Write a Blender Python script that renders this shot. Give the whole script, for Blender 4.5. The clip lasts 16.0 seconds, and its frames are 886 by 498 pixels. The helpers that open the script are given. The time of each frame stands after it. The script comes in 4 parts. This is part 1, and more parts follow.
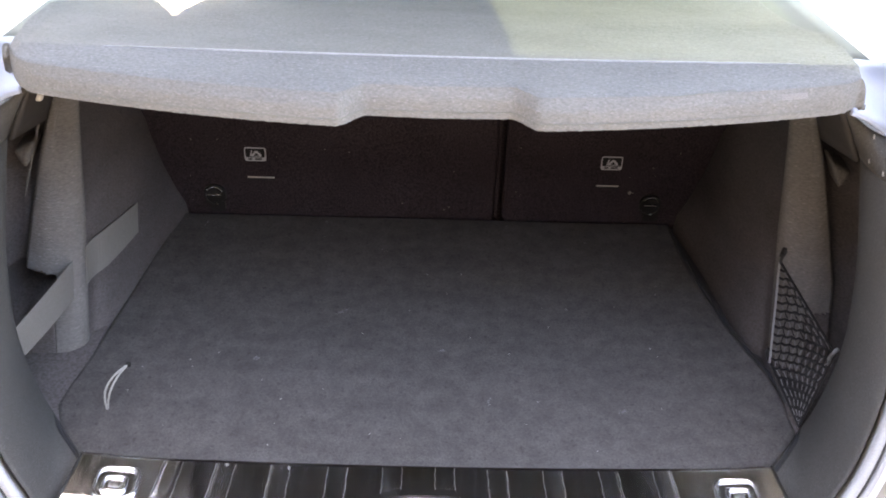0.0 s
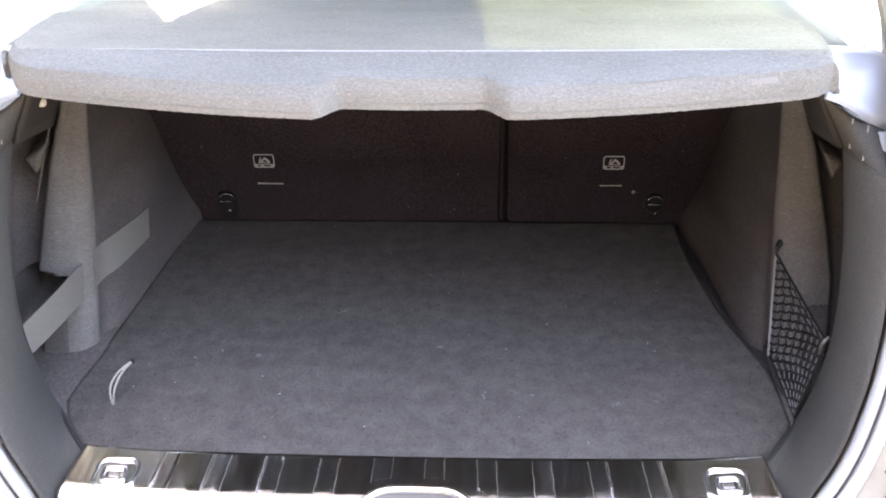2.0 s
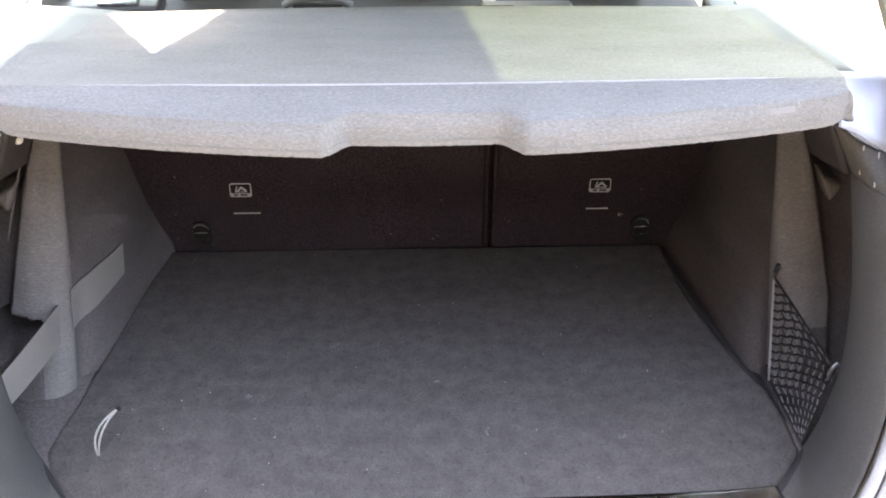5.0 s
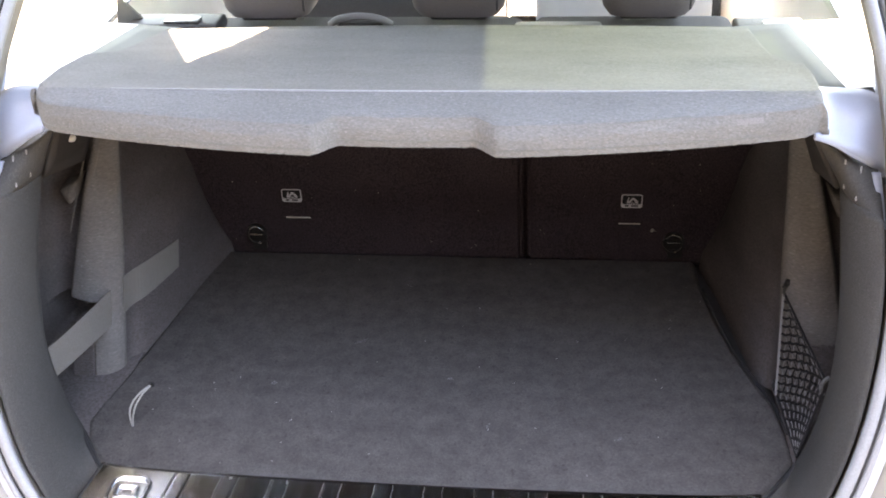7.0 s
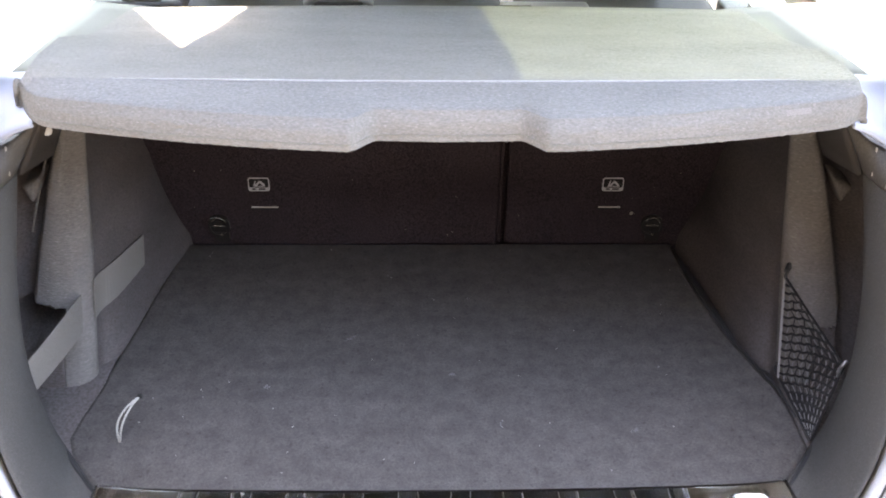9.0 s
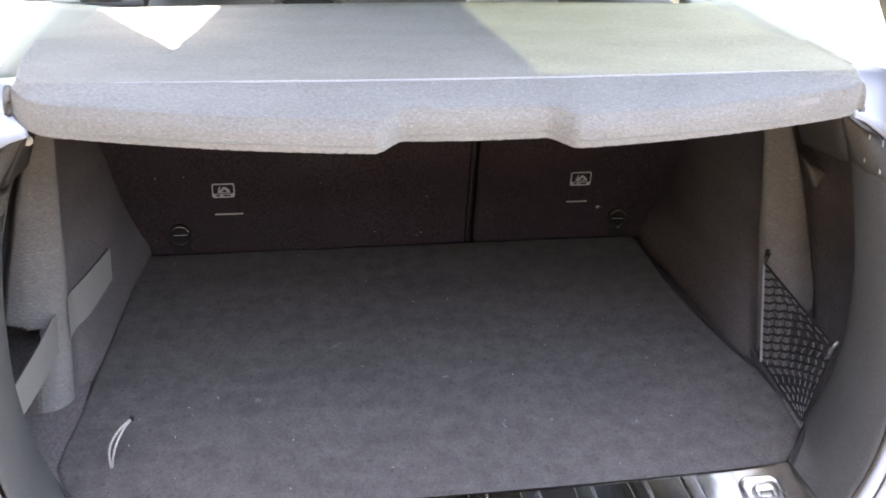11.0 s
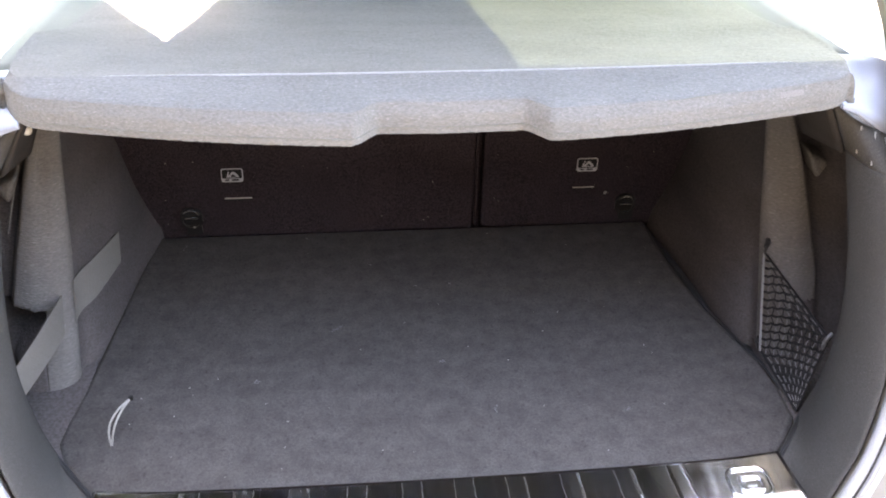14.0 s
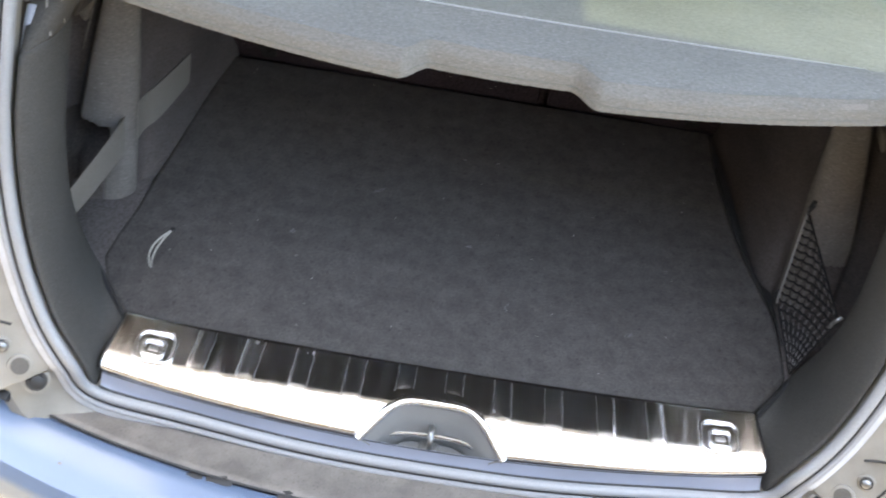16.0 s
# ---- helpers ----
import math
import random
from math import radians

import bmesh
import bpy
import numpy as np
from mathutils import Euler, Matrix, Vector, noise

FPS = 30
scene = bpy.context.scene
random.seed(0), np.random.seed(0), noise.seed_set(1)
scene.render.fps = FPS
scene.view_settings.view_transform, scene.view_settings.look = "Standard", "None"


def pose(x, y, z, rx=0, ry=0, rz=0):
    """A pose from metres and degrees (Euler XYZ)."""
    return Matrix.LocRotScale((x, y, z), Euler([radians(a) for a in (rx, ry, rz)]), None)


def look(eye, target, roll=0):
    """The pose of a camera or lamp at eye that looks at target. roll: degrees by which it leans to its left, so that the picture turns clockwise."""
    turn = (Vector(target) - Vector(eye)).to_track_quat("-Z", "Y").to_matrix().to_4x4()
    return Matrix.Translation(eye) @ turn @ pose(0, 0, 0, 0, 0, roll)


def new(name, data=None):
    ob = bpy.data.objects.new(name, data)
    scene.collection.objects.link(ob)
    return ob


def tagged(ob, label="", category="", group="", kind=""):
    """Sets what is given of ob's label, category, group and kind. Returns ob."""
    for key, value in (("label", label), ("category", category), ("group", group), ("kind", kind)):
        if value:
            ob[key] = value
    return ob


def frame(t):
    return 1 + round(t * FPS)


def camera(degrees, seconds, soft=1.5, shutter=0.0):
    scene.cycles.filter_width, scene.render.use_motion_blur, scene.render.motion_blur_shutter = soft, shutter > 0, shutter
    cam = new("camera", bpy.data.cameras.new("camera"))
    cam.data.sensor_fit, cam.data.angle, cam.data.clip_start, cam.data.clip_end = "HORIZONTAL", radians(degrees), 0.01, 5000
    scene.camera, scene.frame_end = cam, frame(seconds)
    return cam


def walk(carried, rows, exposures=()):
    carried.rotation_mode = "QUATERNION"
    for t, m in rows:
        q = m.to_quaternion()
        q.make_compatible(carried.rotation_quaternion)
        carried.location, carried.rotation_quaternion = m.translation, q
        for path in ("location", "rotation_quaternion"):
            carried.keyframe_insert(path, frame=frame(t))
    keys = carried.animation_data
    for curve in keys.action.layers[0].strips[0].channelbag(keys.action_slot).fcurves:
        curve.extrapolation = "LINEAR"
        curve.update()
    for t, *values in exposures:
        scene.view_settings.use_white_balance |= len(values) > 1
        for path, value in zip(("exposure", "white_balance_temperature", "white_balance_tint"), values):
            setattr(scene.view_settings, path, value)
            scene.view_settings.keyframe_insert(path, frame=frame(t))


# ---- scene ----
cam = camera(46.3, 16.0, soft=1.9, shutter=0.2)
PATH = [
    (0, (-0.014, -1.036, 1.857), (0.021, 0.584, 0.686), 2.1),
    (0.2, (-0.002, -1.04, 1.857), (0.013, 0.556, 0.701), 1.95),
    (0.5, (0.018, -1.048, 1.852), (0.011, 0.575, 0.684), 1.9),
    (0.7, (0.032, -1.056, 1.844), (0.011, 0.549, 0.703), 2.02),
    (1, (0.055, -1.072, 1.835), (0.009, 0.563, 0.684), 1.9),
    (1.3, (0.077, -1.086, 1.834), (0.018, 0.532, 0.713), 0.90),
    (1.5, (0.089, -1.09, 1.834), (0.021, 0.549, 0.689), 0.1),
    (2, (0.099, -1.089, 1.835), (0.017, 0.559, 0.704), -1.1),
    (2.3, (0.085, -1.077, 1.834), (0.006, 0.551, 0.726), -1.65),
    (2.5, (0.066, -1.063, 1.833), (0.008, 0.592, 0.71), -2.0),
    (3, (0.019, -1.036, 1.839), (0.022, 0.614, 0.709), -0.6),
    (3.5, (-0.008, -1.01, 1.847), (0.034, 0.634, 0.71), 0.2),
    (4, (-0.074, -0.989, 1.843), (0.038, 0.651, 0.704), 0.6),
    (4.2, (-0.113, -0.983, 1.841), (0.037, 0.655, 0.703), 1.4),
    (6.3, (0.196, -1.1, 1.851), (0.03, 0.548, 0.784), -2.05),
    (6.5, (0.198, -1.101, 1.851), (0.022, 0.575, 0.774), -2.1),
    (6.7, (0.212, -1.114, 1.852), (0.022, 0.542, 0.802), -2.55),
    (7, (0.219, -1.124, 1.852), (-0.011, 0.553, 0.787), -2.9),
    (7.3, (0.178, -1.117, 1.847), (-0.015, 0.535, 0.79), -2.28),
    (7.5, (0.124, -1.104, 1.844), (-0.004, 0.575, 0.765), -1.6),
    (8, (0.002, -1.061, 1.852), (0.001, 0.602, 0.741), -0.6),
    (8.5, (-0.035, -1.045, 1.846), (0.006, 0.615, 0.731), -0.0),
    (9, (-0.046, -1.049, 1.854), (0.01, 0.604, 0.73), 1.0),
    (9.2, (-0.05, -1.05, 1.86), (0.015, 0.599, 0.73), 1.4),
    (11.5, (-0.277, -1.0, 1.832), (0.06, 0.624, 0.714), 3.7),
    (12, (-0.153, -1.012, 1.844), (0.03, 0.624, 0.706), 2.3),
    (12.3, (-0.028, -1.034, 1.846), (0.034, 0.588, 0.728), 0.56),
    (12.5, (0.016, -1.049, 1.847), (0.037, 0.593, 0.705), -0.0),
    (12.8, (0.026, -1.065, 1.86), (0.033, 0.548, 0.73), 0.02),
    (13, (0.027, -1.069, 1.87), (0.027, 0.57, 0.722), 0.05),
    (13.5, (-0.042, -1.061, 1.876), (0.039, 0.581, 0.737), 0.9),
    (14, (-0.149, -1.025, 1.87), (0.047, 0.589, 0.706), 1.9),
    (14.5, (-0.226, -0.994, 1.868), (0.103, 0.587, 0.687), 2.6),
    (14.7, (-0.244, -0.987, 1.847), (0.112, 0.564, 0.686), 1.63),
    (14.8, (-0.238, -0.98, 1.849), (0.149, 0.512, 0.623), 1.70),
    (15, (-0.213, -0.97, 1.917), (0.178, 0.442, 0.556), 3.2),
    (15.1, (-0.18, -0.986, 1.925), (0.07, 0.387, 0.535), -1.29),
    (15.2, (-0.144, -0.939, 1.985), (0.076, 0.38, 0.537), 0.38),
    (15.3, (-0.136, -0.945, 2.008), (0.071, 0.408, 0.591), 2.23),
    (15.5, (-0.105, -0.923, 2.07), (0.077, 0.408, 0.589), 8.2),
    (15.7, (-0.053, -0.915, 2.077), (0.093, 0.399, 0.616), 10.37),
    (16, (-0.066, -0.889, 2.104), (-0.024, 0.386, 0.564), 10.7),
]
EXPOSURE = [(0, 5.08), (0.5, 5.56), (1, 5.39), (1.5, 5.36), (2, 5.44), (2.5, 5.54), (4, 5.40), (6.5, 5.15), (7, 4.94), (8, 5.07), (8.5, 5.19), (9, 5.27), (11.5, 5.28), (12, 5.23), (13, 5.43), (13.5, 5.28), (14.5, 5.32), (15, 4.91), (16, 4.6)]
walk(cam, [(t, look(eye, target, roll)) for t, eye, target, roll in PATH], exposures=[(t, e, 9350 if t < 14.8 else 9500, 15 if t < 14.8 else 6) for t, e in EXPOSURE])

# ---------------- light ----------------
SUN = Vector((0.05, -0.32, -1.0)).normalized()
sun_data = bpy.data.lights.new("sun", "SUN")
sun_data.energy, sun_data.angle, sun_data.color = 4.0, radians(2.3), (1.0, 0.95, 0.87)
sun_ob = new("sun", sun_data)
sun_ob.matrix_world = Matrix.Translation((-1, 4, 9)) @ SUN.to_track_quat("-Z", "Y").to_matrix().to_4x4()
world = bpy.data.worlds.new("world")
scene.world = world
world.use_nodes = True
sky = world.node_tree.nodes.new("ShaderNodeTexSky")
sky.sky_type, sky.sun_disc = "NISHITA", False
sky.sun_elevation, sky.sun_rotation = radians(72), radians(-9)
world.node_tree.links.new(sky.outputs[0], world.node_tree.nodes["Background"].inputs[0])
world.node_tree.nodes["Background"].inputs[1].default_value = 0.10


# ---------------- materials ----------------
def material(name, color, rough=0.6, metal=0.0, grain=0.0, scale=400.0, stain=0.0, stain_scale=9.0, bump=0.0, speck=0.0,
             speck_scale=1500.0, stretch=(1, 1, 1), rough_var=0.0, coat=0.0, bump_depth=0.002, smear=0.0, spec=0.5, lumps=0.0, lump_scale=110.0):
    """A surface with fine grain, large stains, relief and pale specks, in world-size texture coordinates."""
    m = bpy.data.materials.new(name)
    m.use_nodes = True
    nt = m.node_tree
    nodes, links = nt.nodes, nt.links
    b = nodes["Principled BSDF"]
    b.inputs["Roughness"].default_value = rough
    b.inputs["Metallic"].default_value = metal
    b.inputs["Specular IOR Level"].default_value = spec
    b.inputs["Coat Weight"].default_value = coat
    b.inputs["Coat Roughness"].default_value = 0.08
    tc = nodes.new("ShaderNodeTexCoord")
    mp = nodes.new("ShaderNodeMapping")
    mp.inputs["Scale"].default_value = stretch
    links.new(tc.outputs["Object"], mp.inputs["Vector"])

    def noise_node(s, detail=3.0):
        n = nodes.new("ShaderNodeTexNoise")
        n.inputs["Scale"].default_value, n.inputs["Detail"].default_value = s, detail
        links.new(mp.outputs[0], n.inputs["Vector"])
        return n

    def ramp(src, lo, hi, a, c):
        r = nodes.new("ShaderNodeMapRange")
        r.inputs["From Min"].default_value, r.inputs["From Max"].default_value = lo, hi
        r.inputs["To Min"].default_value, r.inputs["To Max"].default_value = a, c
        links.new(src, r.inputs["Value"])
        return r.outputs[0]

    def times(x, y):
        n = nodes.new("ShaderNodeMath")
        n.operation = "MULTIPLY"
        links.new(x, n.inputs[0])
        links.new(y, n.inputs[1])
        return n.outputs[0]

    factor = None
    fine = None
    if grain or bump:
        fine = noise_node(scale, 2.0).outputs[0]
    if grain:
        factor = ramp(fine, 0.3, 0.7, 1 - grain, 1 + grain)
    if stain:
        big = ramp(noise_node(stain_scale, 5.0).outputs[0], 0.32, 0.68, 1 - stain, 1 + stain)
        factor = times(factor, big) if factor else big
    if smear:
        turn = nodes.new("ShaderNodeMapping")
        turn.inputs["Rotation"].default_value = (0, 0, 0.9)
        turn.inputs["Scale"].default_value = (3.0, 9.0, 1.0)
        links.new(tc.outputs["Object"], turn.inputs["Vector"])
        streak = nodes.new("ShaderNodeTexNoise")
        streak.inputs["Scale"].default_value, streak.inputs["Detail"].default_value, streak.inputs["Distortion"].default_value = 1.6, 6.0, 1.2
        links.new(turn.outputs[0], streak.inputs["Vector"])
        sm = ramp(streak.outputs[0], 0.36, 0.66, 1 - smear, 1 + smear)
        factor = times(factor, sm) if factor else sm
    if speck:
        sp = ramp(noise_node(speck_scale, 0.0).outputs[0], 0.68, 0.78, 1.0, 1.0 + speck)
        factor = times(factor, sp) if factor else sp
    if factor:
        mix = nodes.new("ShaderNodeVectorMath")
        mix.operation = "SCALE"
        mix.inputs[0].default_value = color
        links.new(factor, mix.inputs["Scale"])
        links.new(mix.outputs[0], b.inputs["Base Color"])
    else:
        b.inputs["Base Color"].default_value = (*color, 1)
    if rough_var:
        links.new(ramp(noise_node(stain_scale * 2, 5.0).outputs[0], 0.3, 0.7, rough - rough_var, rough + rough_var), b.inputs["Roughness"])
    if bump:
        bn = nodes.new("ShaderNodeBump")
        bn.inputs["Strength"].default_value, bn.inputs["Distance"].default_value = bump, bump_depth
        links.new(fine, bn.inputs["Height"])
        if lumps:
            coarse = nodes.new("ShaderNodeBump")
            coarse.inputs["Strength"].default_value, coarse.inputs["Distance"].default_value = lumps, 0.004
            links.new(noise_node(lump_scale, 2.0).outputs[0], coarse.inputs["Height"])
            links.new(coarse.outputs[0], bn.inputs["Normal"])
        links.new(bn.outputs[0], b.inputs["Normal"])
    return m


def glass(name, tint, gloss=0.06):
    m = bpy.data.materials.new(name)
    m.use_nodes = True
    nt = m.node_tree
    nt.nodes.remove(nt.nodes["Principled BSDF"])
    tr, gl, mix = nt.nodes.new("ShaderNodeBsdfTransparent"), nt.nodes.new("ShaderNodeBsdfGlossy"), nt.nodes.new("ShaderNodeMixShader")
    tr.inputs[0].default_value = (*tint, 1)
    gl.inputs["Roughness"].default_value = 0.02
    mix.inputs[0].default_value = gloss
    nt.links.new(tr.outputs[0], mix.inputs[1])
    nt.links.new(gl.outputs[0], mix.inputs[2])
    nt.links.new(mix.outputs[0], nt.nodes["Material Output"].inputs[0])
    return m


CARPET = material("boot_carpet", (0.073, 0.067, 0.065), 0.95, grain=0.17, scale=330, stain=0.12, stain_scale=34, bump=0.4, speck=-0.2, speck_scale=120, smear=0.07, spec=0.04)
SCUFF = material("scuffed_carpet", (0.105, 0.100, 0.100), 0.95, grain=0.5, scale=330, stain=0.3, stain_scale=60, spec=0.04)
BINDING = material("floor_edge_rubber", (0.040, 0.042, 0.050), 0.5, grain=0.1, scale=400)
# two tones of one side carpet; the light and shade are in the colour
LIT_CARPET = material("lit_side_carpet", (0.158, 0.146, 0.139), 0.95, grain=0.15, scale=300, stain=0.10, stain_scale=10, bump=0.5, stretch=(0.5, 0.5, 1.6), speck=0.25, speck_scale=260, spec=0.04)
SHADE_CARPET = material("shade_side_carpet", (0.099, 0.087, 0.086), 0.95, grain=0.24, scale=380, stain=0.12, stain_scale=9, bump=0.6, stretch=(0.5, 0.5, 1.5), spec=0.04)
SEAT_CARPET = material("seat_back_carpet", (0.039, 0.031, 0.035), 0.95, grain=0.40, scale=330, stain=0.10, stain_scale=8, bump=0.4, speck=0.8, spec=0.04)
FELT = material("shelf_felt", (0.175, 0.174, 0.171), 0.95, grain=0.14, scale=420, stain=0.07, stain_scale=14, bump=0.5, bump_depth=0.0016, speck=0.22, speck_scale=520, stretch=(0.5, 1, 1), spec=0.04, lumps=0.45, lump_scale=120)
LIT_SEAM = material("lit_seam_felt", (0.35, 0.35, 0.35), 0.9, grain=0.2, scale=500)
TRIM = material("corner_trim_plastic", (0.066, 0.0635, 0.061), 0.75, grain=0.22, scale=520, stain=0.08, bump=0.3, speck=0.5, speck_scale=600, spec=0.12)
RECESS_LIGHT = material("recess_light_felt", (0.125, 0.112, 0.104), 0.95, grain=0.2, scale=300, bump=0.4, spec=0.04)
UPPER = material("upper_lining_plastic", (0.040, 0.036, 0.035), 0.7, grain=0.2, scale=500, stain=0.1, bump=0.3, spec=0.2)
PILLAR = material("pillar_plastic", (0.30, 0.33, 0.40), 0.34, grain=0.05, scale=700, stain=0.04, bump=0.08)
DARK = material("dark_plastic", (0.030, 0.029, 0.031), 0.5, grain=0.15, scale=900, stain=0.1, bump=0.15)
SILLPLATE = material("sill_polished_plate", (0.80, 0.80, 0.82), 0.18, 1.0, grain=0.06, scale=240, stain=0.10, stain_scale=30, rough_var=0.09, stretch=(1, 0.15, 0.15))
SILLMARK = material("sill_scuffed_strip", (0.80, 0.80, 0.82), 0.21, 1.0, grain=0.06, scale=240, stain=0.12, stain_scale=30, rough_var=0.08, stretch=(1, 0.15, 0.15))
CHROME = material("bright_chrome", (0.84, 0.85, 0.88), 0.27, 1.0, stain=0.05, stain_scale=60)
GREYMETAL = material("latch_metal", (0.30, 0.30, 0.30), 0.4, 1.0, stain=0.3, stain_scale=80)
SOCKET = material("taupe_plug", (0.085, 0.078, 0.072), 0.6, grain=0.1, scale=400, stain=0.15)
GREYPLASTIC = material("grey_plastic", (0.16, 0.158, 0.155), 0.45, grain=0.06, scale=500, stain=0.06)
LEDGE = material("ledge_plastic", (0.15, 0.157, 0.146), 0.9, grain=0.06, scale=500, stain=0.06)
# pale tone that puts bright daylight into the colour
DAYLIT_PALE = material("daylit_pale", (0.66, 0.65, 0.62), 0.6, grain=0.05, scale=500, stain=0.05)
STRAP = material("elastic_strap", (0.185, 0.171, 0.156), 0.85, grain=0.18, scale=900, stretch=(1, 0.3, 2), spec=0.04)
CORD = material("net_cord", (0.010, 0.009, 0.010), 0.7)
STRAND = material("net_strand_cord", (0.19, 0.18, 0.185), 0.75, grain=0.4, scale=700)
PALECORD = material("net_edge_cord", (0.26, 0.25, 0.25), 0.6)
LOOP = material("pull_loop_webbing", (0.30, 0.29, 0.27), 0.8, grain=0.3, scale=900)
PAINT = material("steel_blue_paint", (0.11, 0.16, 0.25), 0.45, 0.2, grain=0.03, scale=1500, stain=0.03, coat=0.25)
RIM = material("pale_rim_paint", (0.46, 0.47, 0.50), 0.35, grain=0.04, scale=400, stain=0.08, stain_scale=30, coat=0.2)
LEDGEPAINT = material("dusty_ledge_paint", (0.150, 0.134, 0.122), 0.55, grain=0.10, scale=300, stain=0.22, stain_scale=22, speck=-0.3, speck_scale=320)
FLANGE = material("painted_flange", (0.25, 0.23, 0.205), 0.42, 0.0, grain=0.04, scale=500, stain=0.10, stain_scale=25, coat=0.15)
RUBBER = material("seal_rubber", (0.28, 0.285, 0.30), 0.32, grain=0.1, scale=500)
LEATHER = material("grey_leather", (0.135, 0.122, 0.118), 0.5, grain=0.08, scale=350, stain=0.06, bump=0.15)
SEATCLOTH = material("seat_cloth", (0.095, 0.092, 0.092), 0.85, grain=0.15, scale=500, bump=0.2, spec=0.1)
LIP = material("painted_lip", (0.24, 0.26, 0.32), 0.30, grain=0.03, scale=500, stain=0.06, coat=0.3)
STOP = material("black_rubber", (0.02, 0.02, 0.022), 0.6, grain=0.1)
WHITE = material("label_white", (0.52, 0.52, 0.55), 0.6)
BLACK = material("label_black", (0.006, 0.006, 0.006), 0.75)
RING = material("tie_ring_metal", (0.60, 0.59, 0.58), 0.25, 0.8)
FLAP = material("flap_edge", (0.55, 0.53, 0.50), 0.5)
PALEBAR = material("pale_edge", (0.26, 0.25, 0.23), 0.5)
HEADLINER = material("headliner_cloth", (0.32, 0.32, 0.31), 0.9, grain=0.06, scale=500)
TYRE = material("tyre_rubber", (0.02, 0.02, 0.02), 0.8)
GROUND = material("asphalt", (0.085, 0.084, 0.083), 0.95, grain=0.3, scale=60, stain=0.15, stain_scale=0.7, bump=0.2, bump_depth=0.004, spec=0.2)
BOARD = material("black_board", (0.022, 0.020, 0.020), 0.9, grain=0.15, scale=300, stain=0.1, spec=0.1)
CLEAR = glass("window_glass", (0.86, 0.90, 0.86))
PRIVACY = glass("tinted_glass", (0.020, 0.0275, 0.018))


# ---------------- building helpers ----------------
def thing(name, at, label, category, group="", kind=""):
    ob = new(name)
    ob.location = at
    return tagged(ob, label, category, group, kind)


def mesh_object(name, bm, mat, smooth=True):
    me = bpy.data.meshes.new(name)
    bmesh.ops.recalc_face_normals(bm, faces=bm.faces)
    bm.to_mesh(me)
    bm.free()
    me.materials.append(mat)
    if smooth:
        for p in me.polygons:
            p.use_smooth = True
        me.set_sharp_from_angle(angle=radians(38))
    return new(name, me)


def part(name, bm, mat, parent=None, label="", smooth=True):
    ob = mesh_object(name, bm, mat, smooth)
    if parent:
        ob.parent = parent
        if parent.type == "EMPTY":
            ob.matrix_parent_inverse = Matrix.Translation(parent.location).inverted()
    if label:
        ob["label"] = label
    return ob


def thicken(ob, t, offset=-1):
    mod = ob.modifiers.new("thickness", "SOLIDIFY")
    mod.thickness, mod.offset = t, offset
    return ob


def rounded(ob, w, segments=2):
    mod = ob.modifiers.new("edge", "BEVEL")
    mod.width, mod.segments, mod.limit_method = w, segments, "ANGLE"
    return ob


def grid(fn, nu, nv, closed_u=False):
    """A sheet of nu by nv quads through fn(u, v), with u and v from 0 to 1."""
    bm = bmesh.new()
    rows = [[bm.verts.new(fn(i / nu, j / nv)) for j in range(nv + 1)] for i in range(nu if closed_u else nu + 1)]
    for i in range(nu):
        a, b = rows[i], rows[(i + 1) % len(rows)]
        for j in range(nv):
            bm.faces.new((a[j], b[j], b[j + 1], a[j + 1]))
    return bm


def box(center, size, bevel=0.0, segments=2, rot=(0, 0, 0), bm=None):
    own = bmesh.new()
    bmesh.ops.create_cube(own, size=1.0, matrix=pose(*center, *rot) @ Matrix.Diagonal((*size, 1)))
    if bevel:
        bmesh.ops.bevel(own, geom=own.edges[:], offset=bevel, segments=segments, profile=0.6, affect="EDGES")
    if bm is None:
        return own
    tmp = bpy.data.meshes.new("tmp")
    own.to_mesh(tmp)
    own.free()
    bm.from_mesh(tmp)
    bpy.data.meshes.remove(tmp)
    return bm


def tube(points, r, n=8, bm=None, taper=None, closed=False):
    """A round bar along points."""
    bm = bm or bmesh.new()
    pts = [Vector(p) for p in points]
    rings, normal = [], None
    for i, p in enumerate(pts):
        if closed:
            d = (pts[(i + 1) % len(pts)] - pts[i - 1]).normalized()
        else:
            d = (pts[min(i + 1, len(pts) - 1)] - pts[max(i - 1, 0)]).normalized()
        if normal is None:
            normal = d.cross(Vector((0.3, 0.5, 0.81))).normalized()
        normal = (normal - d * normal.dot(d)).normalized()
        side = d.cross(normal)
        rr = r * (taper[i] if taper else 1)
        rings.append([bm.verts.new(p + rr * (math.cos(a) * normal + math.sin(a) * side)) for a in [2 * math.pi * k / n for k in range(n)]])
    for i in range(len(rings) if closed else len(rings) - 1):
        a, b = rings[i], rings[(i + 1) % len(rings)]
        for k in range(n):
            bm.faces.new((a[k], a[(k + 1) % n], b[(k + 1) % n], b[k]))
    if not closed:
        bm.faces.new(rings[0][::-1])
        bm.faces.new(rings[-1])
    return bm


def curve_through(points, n):
    """n + 1 points of a smooth curve through the given ones."""
    pts = [Vector(p) for p in points]
    out = []
    for k in range(n + 1):
        t = k / n * (len(pts) - 1)
        i = min(int(t), len(pts) - 2)
        f = t - i
        p0, p1, p2, p3 = pts[max(i - 1, 0)], pts[i], pts[i + 1], pts[min(i + 2, len(pts) - 1)]
        out.append(0.5 * ((2 * p1) + (p2 - p0) * f + (2 * p0 - 5 * p1 + 4 * p2 - p3) * f * f + (3 * p1 - p0 - 3 * p2 + p3) * f ** 3))
    return out


